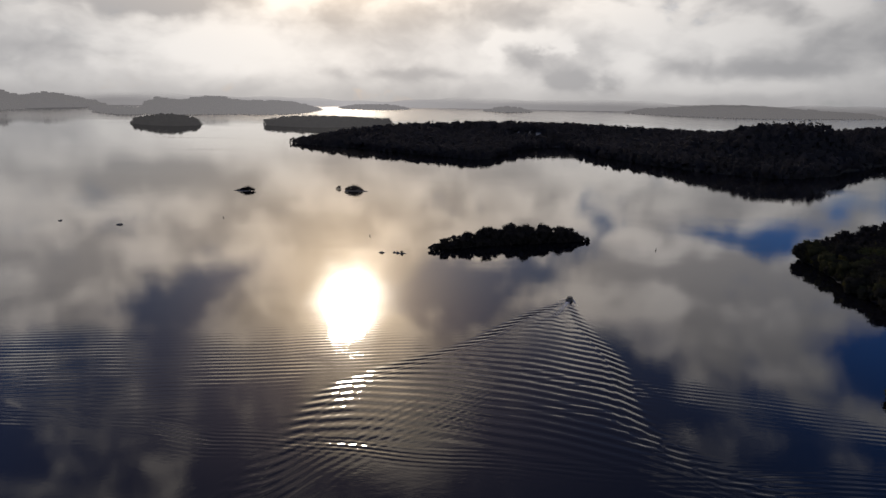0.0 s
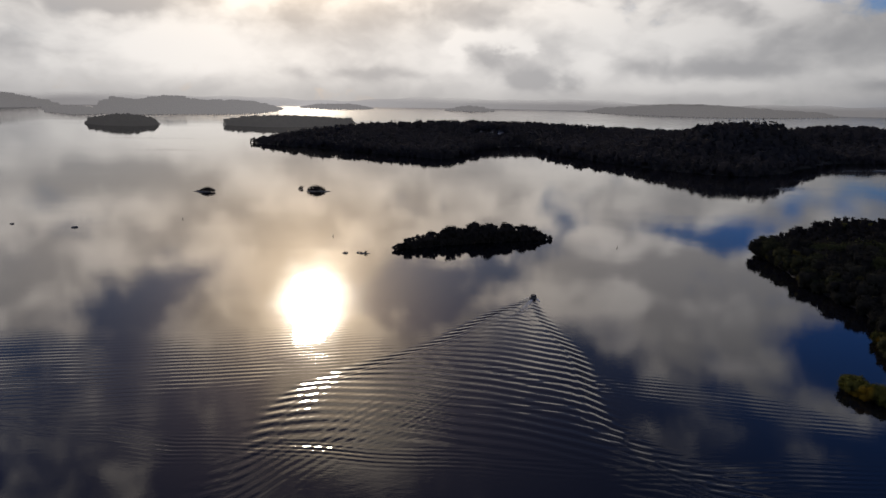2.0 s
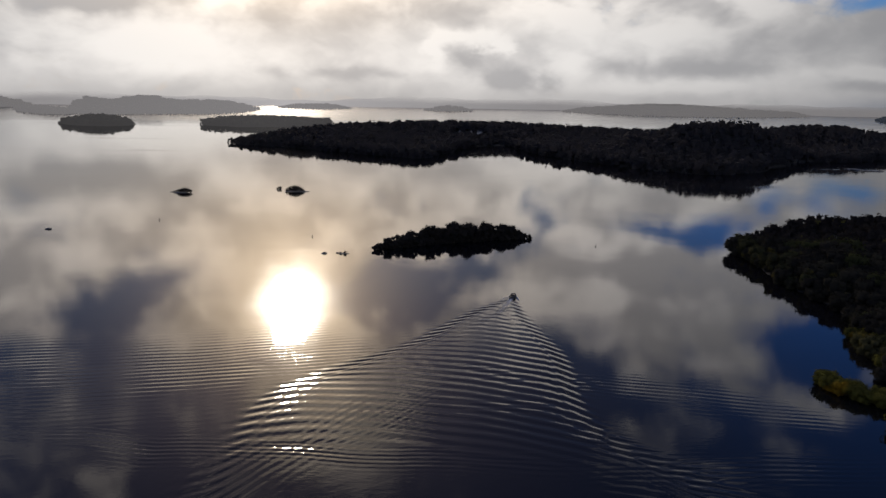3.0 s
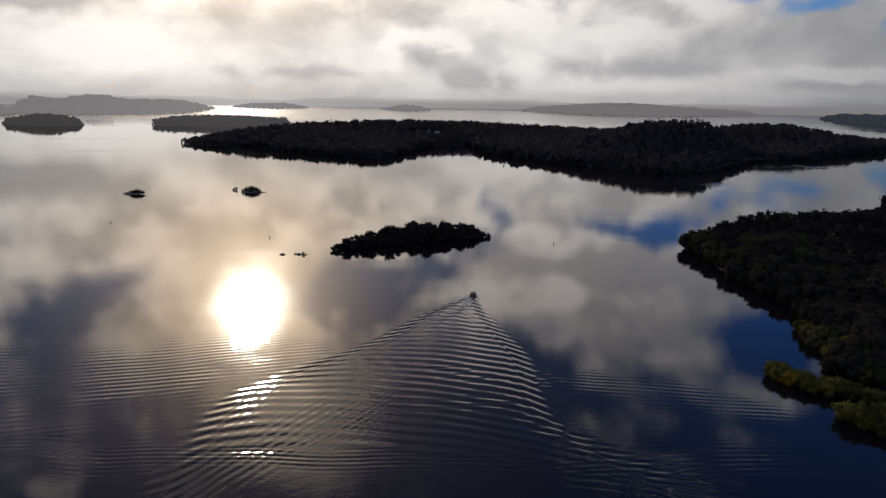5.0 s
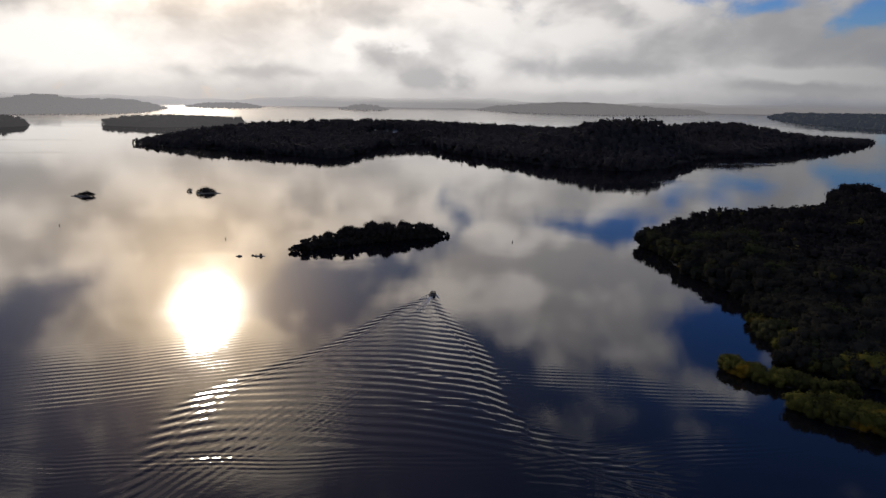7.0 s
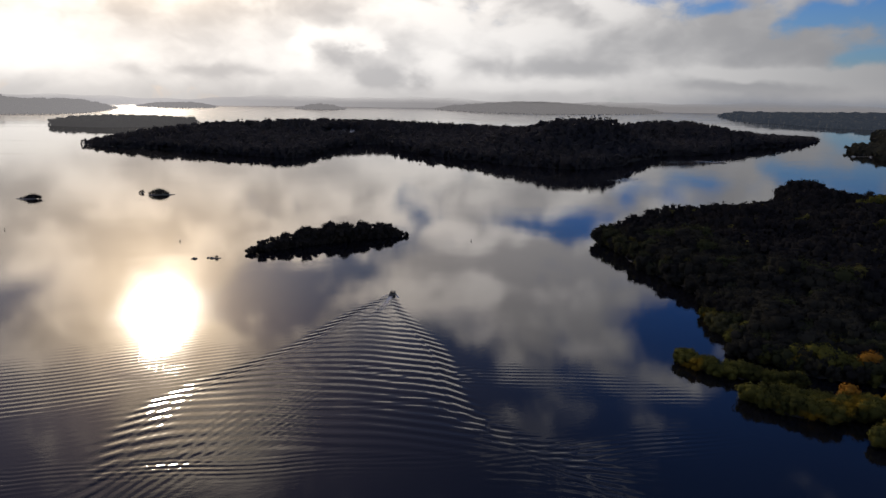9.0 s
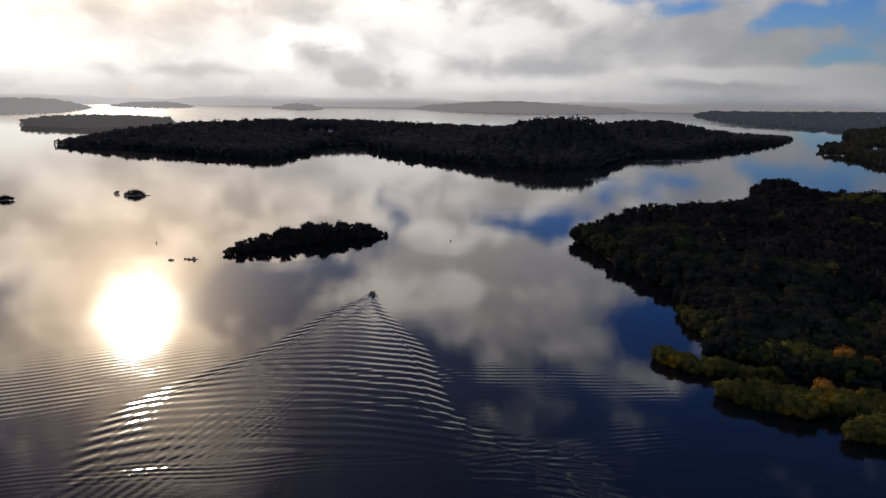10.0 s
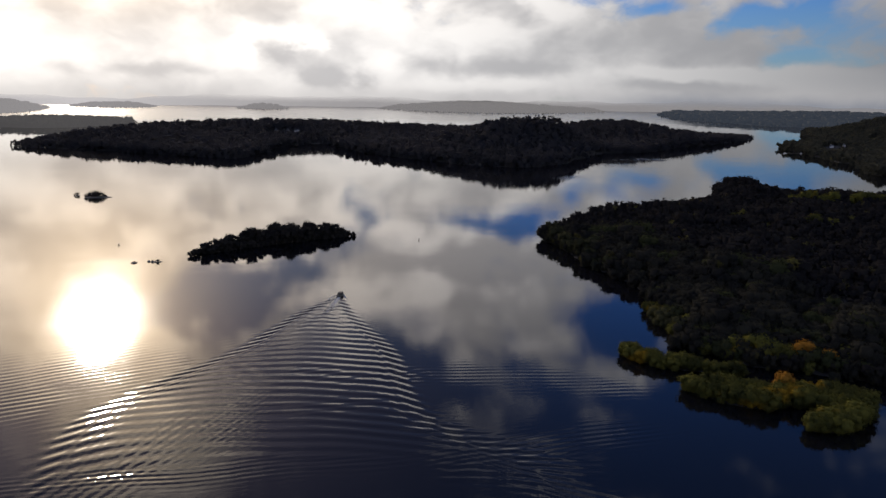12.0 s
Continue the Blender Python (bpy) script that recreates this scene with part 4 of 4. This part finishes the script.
plant("shrub", SHRUBS, [(-195.5, 712, 0.3), (-198.5, 713, 0.4), (-201, 712, 0.3), (-203.5, 713, 0.3), (-206, 713, 0.2), (-209, 714, 0.1), (-193, 712, 0.1),
                        (-99, 723, 0.3), (-96, 724, 0.5), (-93, 725, 0.6), (-90, 724, 0.5), (-87, 723, 0.4), (-84.5, 722, 0.2), (-94.5, 721, 0.4), (-91, 721, 0.4), (-101, 724, 0.2), (-110, 739, 0.2), (-112, 738, 0.1),
                        (-26, 438, 0.3), (-29, 438.5, 0.2), (-39, 439, 0.2)],
      [3.9, 4.4, 3.8, 3.0, 2.2, 1.6, 2.6, 3.2, 4.4, 5.4, 4.8, 3.8, 2.4, 3.2, 3.0, 2.0, 2.8, 1.8, 1.4, 0.9, 0.9], "wind-shaped dark shrub on a rocky islet", "shrub", "shrubs on the islets", 8)

# ---------------------------------------------------------------- channel marks


def ring_of(bm, r, z, sides=12):
    return [bm.verts.new((r * math.cos(i * math.tau / sides), r * math.sin(i * math.tau / sides), z)) for i in range(sides)]


def turned_form(profile, sides=12):
    """A closed form turned round the z axis from (radius, height) pairs."""
    bm = bmesh.new()
    rings = [ring_of(bm, r, z, sides) for r, z in profile]
    for a, b in zip(rings, rings[1:]):
        for i in range(sides):
            bm.faces.new((a[i], a[(i + 1) % sides], b[(i + 1) % sides], b[i]))
    bm.faces.new(rings[0][::-1])
    bm.faces.new(rings[-1])
    return bm


def channel_mark():
    ob = tagged(new("channel_buoy"), "dark pillar buoy floating upright in the lake", "buoy", "channel buoys")
    part("float", turned_form([(0.2, -0.4), (0.42, -0.2), (0.45, 0.2), (0.3, 0.32)]), BLACK, ob)
    part("pillar", turned_form([(0.22, 0.32), (0.18, 0.7), (0.14, 1.05)]), BLACK, ob)
    part("topmark", turned_form([(0.05, 1.05), (0.24, 1.1), (0.24, 1.35), (0.05, 1.4)]), BLACK, ob)
    return ob


mark = channel_mark()
mark.matrix_world = pose(-52, 492, 0)
for x, y in ((-176, 557), (141, 458), (549, 659)):
    copy_thing(mark, pose(x, y, 0, 2, -3, x))

# ---------------------------------------------------------------- the motor boat and its foam


def box(bm, x0, x1, y0, y1, z0, z1, bevel=0.0):
    r = bmesh.ops.create_cube(bm, size=1)
    for v in r["verts"]:
        v.co = Vector(((x0 + x1) / 2 + v.co.x * (x1 - x0), (y0 + y1) / 2 + v.co.y * (y1 - y0), (z0 + z1) / 2 + v.co.z * (z1 - z0)))
    if bevel:
        edges = list({e for v in r["verts"] for e in v.link_edges})
        bmesh.ops.bevel(bm, geom=edges, offset=bevel, segments=2, affect="EDGES")
    return bm


def loft(stations):
    """A hull from cross sections, each a list of points."""
    bm = bmesh.new()
    rows = [[bm.verts.new(p) for p in st] for st in stations]
    for a, b in zip(rows, rows[1:]):
        for i in range(len(a) - 1):
            bm.faces.new((a[i], b[i], b[i + 1], a[i + 1]))
    for row in (rows[0], rows[-1]):
        bm.faces.new(row)
    for i in (0,):
        for a, b in zip(rows, rows[1:]):
            bm.faces.new((a[0], a[-1], b[-1], b[0]))
    bmesh.ops.recalc_face_normals(bm, faces=bm.faces)
    return bm


def motor_boat():
    """A cabin cruiser, bow towards +y."""
    ob = tagged(new("motor_boat"), "small dark cabin cruiser under way leaving a wake", "boat")
    st = []
    for y, half, keel, sheer in ((-3.9, 1.35, -0.35, 1.0), (-2, 1.5, -0.45, 1.0), (0.5, 1.5, -0.5, 1.1), (2.4, 1.15, -0.45, 1.25), (3.6, 0.55, -0.2, 1.4), (4.3, 0.06, 0.5, 1.5)):
        st.append([(-half, y, sheer), (-half * 0.93, y, 0.2), (-half * 0.5, y, keel * 0.7), (0, y, keel), (half * 0.5, y, keel * 0.7), (half * 0.93, y, 0.2), (half, y, sheer)])
    hull = part("hull", loft(st), HULL, ob)
    part("rub_rail", box(box(bmesh.new(), -1.56, -1.48, -3.9, 1.2, 0.92, 1.04), 1.48, 1.56, -3.9, 1.2, 0.92, 1.04), DECK, hull)
    part("deck", box(bmesh.new(), -1.3, 1.3, -3.8, 2.2, 1.0, 1.1, 0.03), DECK, ob)
    cabin = part("cabin", box(bmesh.new(), -1.1, 1.1, -1.6, 2.0, 1.08, 2.1, 0.2), HULL, ob)
    for y0 in (-1.2, -0.1, 1.0):
        for sx in (-1, 1):
            part("window", box(bmesh.new(), sx * 1.11 - 0.02, sx * 1.11 + 0.02, y0, y0 + 0.8, 1.5, 1.9), GLASS, cabin)
    part("windscreen", box(bmesh.new(), -0.95, 0.95, 1.99, 2.03, 1.45, 1.95), GLASS, cabin)
    part("door", box(bmesh.new(), -0.35, 0.35, -1.64, -1.59, 1.12, 1.95), GLASS, cabin)
    part("roof", box(bmesh.new(), -1.15, 1.15, -1.9, 1.9, 2.1, 2.2, 0.04), HULL, ob)
    part("mast", turned_form([(0.04, 2.2), (0.03, 2.6)], 8), BLACK, ob)
    part("outboard_motor", box(bmesh.new(), -0.3, 0.3, -4.5, -3.9, 0.3, 1.3, 0.1), BLACK, ob)
    for sx in (-1, 1):
        part("handrail", box(bmesh.new(), sx * 1.32 - 0.02, sx * 1.32 + 0.02, -3.7, -1.7, 1.3, 1.35), BLACK, ob)
    return ob


boat = motor_boat()
boat.matrix_world = pose(BOAT.x, BOAT.y, 0.0, 1.5, 0, -COURSE - 6) @ Matrix.Diagonal((1.0, 0.8, 0.72, 1))


def foam_trail():
    """Scraps of foam where the screw has churned the water."""
    rng = np.random.default_rng(31)
    u, v = heading(COURSE + 6), heading(COURSE + 96)
    verts, faces = [], []
    for k in range(2100):
        if k < 1500:      # the straight track of the screw
            s = 2.5 + 25 * rng.random() ** 1.3
            c = rng.normal(0, 0.45 + 0.018 * s)
            r = rng.uniform(0.06, 0.20) * (1 - s / 40)
        else:             # the curl thrown out on both sides of the stern
            s = -1.5 + 8 * rng.random()
            c = (1 if k % 2 else -1) * (1.2 + 0.42 * (s + 1.5)) + rng.normal(0, 0.25)
            r = rng.uniform(0.06, 0.22) * (1 - (s + 1.5) / 12)
        x, y = BOAT.x - u.x * s + v.x * c, BOAT.y - u.y * s + v.y * c
        a = rng.uniform(0, 6.28)
        b = len(verts)
        for i in range(4):
            q = a + i * math.pi / 2
            verts.append((x + r * rng.uniform(0.6, 1.4) * math.cos(q), y + r * 1.6 * math.sin(q), 0.0))
        faces.append((b, b + 1, b + 2, b + 3))
    verts = np.array(verts)
    verts[:, 2] = wake(verts[:, 0], verts[:, 1]) + trains(verts[:, 0], verts[:, 1]) + 0.04
    tagged(quads_object("foam", verts, faces, FOAM), "broken white foam trailing behind the boat", "foam", kind="stuff")


foam_trail()

# ---------------------------------------------------------------- houses and jetty


def gable_roof(w, l, z, rise, over=0.4):
    bm = bmesh.new()
    a, b = w / 2 + over, l / 2 + over
    lo = [bm.verts.new(p) for p in ((-a, -b, z - 0.15), (a, -b, z - 0.15), (a, b, z - 0.15), (-a, b, z - 0.15))]
    hi = [bm.verts.new(p) for p in ((0, -b, z + rise), (0, b, z + rise))]
    for f in ((lo[0], hi[0], hi[1], lo[3]), (lo[1], lo[2], hi[1], hi[0]), (lo[0], lo[1], hi[0]), (lo[2], lo[3], hi[1]), (lo[3], lo[2], lo[1], lo[0])):
        bm.faces.new(f)
    return bm


def house(x, y, z, w, l, h, turn):
    ob = tagged(new("house"), "small whitewashed house with slate roof among trees", "house", "houses on the shores")
    wall = part("wall", box(bmesh.new(), -w / 2, w / 2, -l / 2, l / 2, -1.0, h), WHITEWASH, ob)
    roof = part("roof", gable_roof(w, l, h, w * 0.38), SLATE, ob)
    part("chimney", box(bmesh.new(), -0.4, 0.4, l / 2 - 1.2, l / 2 - 0.4, h + 1, h + w * 0.38 + 1.0, 0.04), WHITEWASH, roof)
    for sx in (-1, 1):
        for y0 in (-l * 0.3, l * 0.1, l * 0.3):
            part("window", box(bmesh.new(), sx * w / 2 - 0.03, sx * w / 2 + 0.03, y0 - 0.5, y0 + 0.5, h * 0.45, h * 0.45 + 1.3), GLASS, wall)
    part("door", box(bmesh.new(), -0.5, 0.5, -l / 2 - 0.05, -l / 2 + 0.03, 0, 2.0), TIMBER, wall)
    ob.matrix_world = pose(x, y, z, 0, 0, turn)
    return ob


# added houses on the ridge, standing in for pale glimpses of water
for x, y, turn in ((157, 1514, 20), (179, 1513, -15), (198, 1512, 60)):
    house(x, y, peninsula.at(x, y), 5.0, 9.0, 3.6, turn)
for x, y, turn in ((1152, 1052, 42), (1180, 1050, -40)):
    house(x, y, hamlet.at(x, y), 4.2, 6.5, 3.2, turn)


def jetty(x, y, turn, length):
    ob = tagged(new("jetty"), "pale timber jetty standing in the lake shallows", "jetty")
    for k in range(int(length / 0.5)):
        part("plank", box(bmesh.new(), -1.1, 1.1, k * 0.5, k * 0.5 + 0.44, 0.7, 0.78), TIMBER, ob)
    for k in range(int(length / 6) + 1):
        for sx in (-1, 1):
            part("post", box(bmesh.new(), sx - 0.12, sx + 0.12, k * 6, k * 6 + 0.24, -2.5, 1.3), TIMBER, ob)
    for sx in (-0.8, 0.8):
        part("beam", box(bmesh.new(), sx - 0.08, sx + 0.08, 0, length, 0.5, 0.7), TIMBER, ob)
    ob.matrix_world = pose(x, y, 0, 0, 0, turn)


def moored_boat(x, y, turn):
    """An open white launch with a small wheelhouse."""
    ob = tagged(new("moored_boat"), "white launch moored by the wooded shore", "boat", "moored boats")
    st = []
    for yy, half, keel, sheer in ((-3.2, 1.1, -0.3, 0.8), (-1, 1.25, -0.4, 0.8), (1.4, 1.1, -0.4, 0.95), (2.8, 0.5, -0.1, 1.15), (3.4, 0.05, 0.5, 1.25)):
        st.append([(-half, yy, sheer), (-half * 0.9, yy, 0.1), (0, yy, keel), (half * 0.9, yy, 0.1), (half, yy, sheer)])
    part("hull", loft(st), WHITEWASH, ob)
    cabin = part("cabin", box(bmesh.new(), -0.8, 0.8, -0.4, 1.5, 0.8, 2.0, 0.1), WHITEWASH, ob)
    for sx in (-1, 1):
        part("window", box(bmesh.new(), sx * 0.81 - 0.02, sx * 0.81 + 0.02, 0.0, 1.1, 1.3, 1.8), GLASS, cabin)
    ob.matrix_world = pose(x, y, 0, 0, 0, turn)


jetty(1058, 1028, 70, 34)
moored_boat(1023, 1035, 60)
moored_boat(1050, 1024, -70)
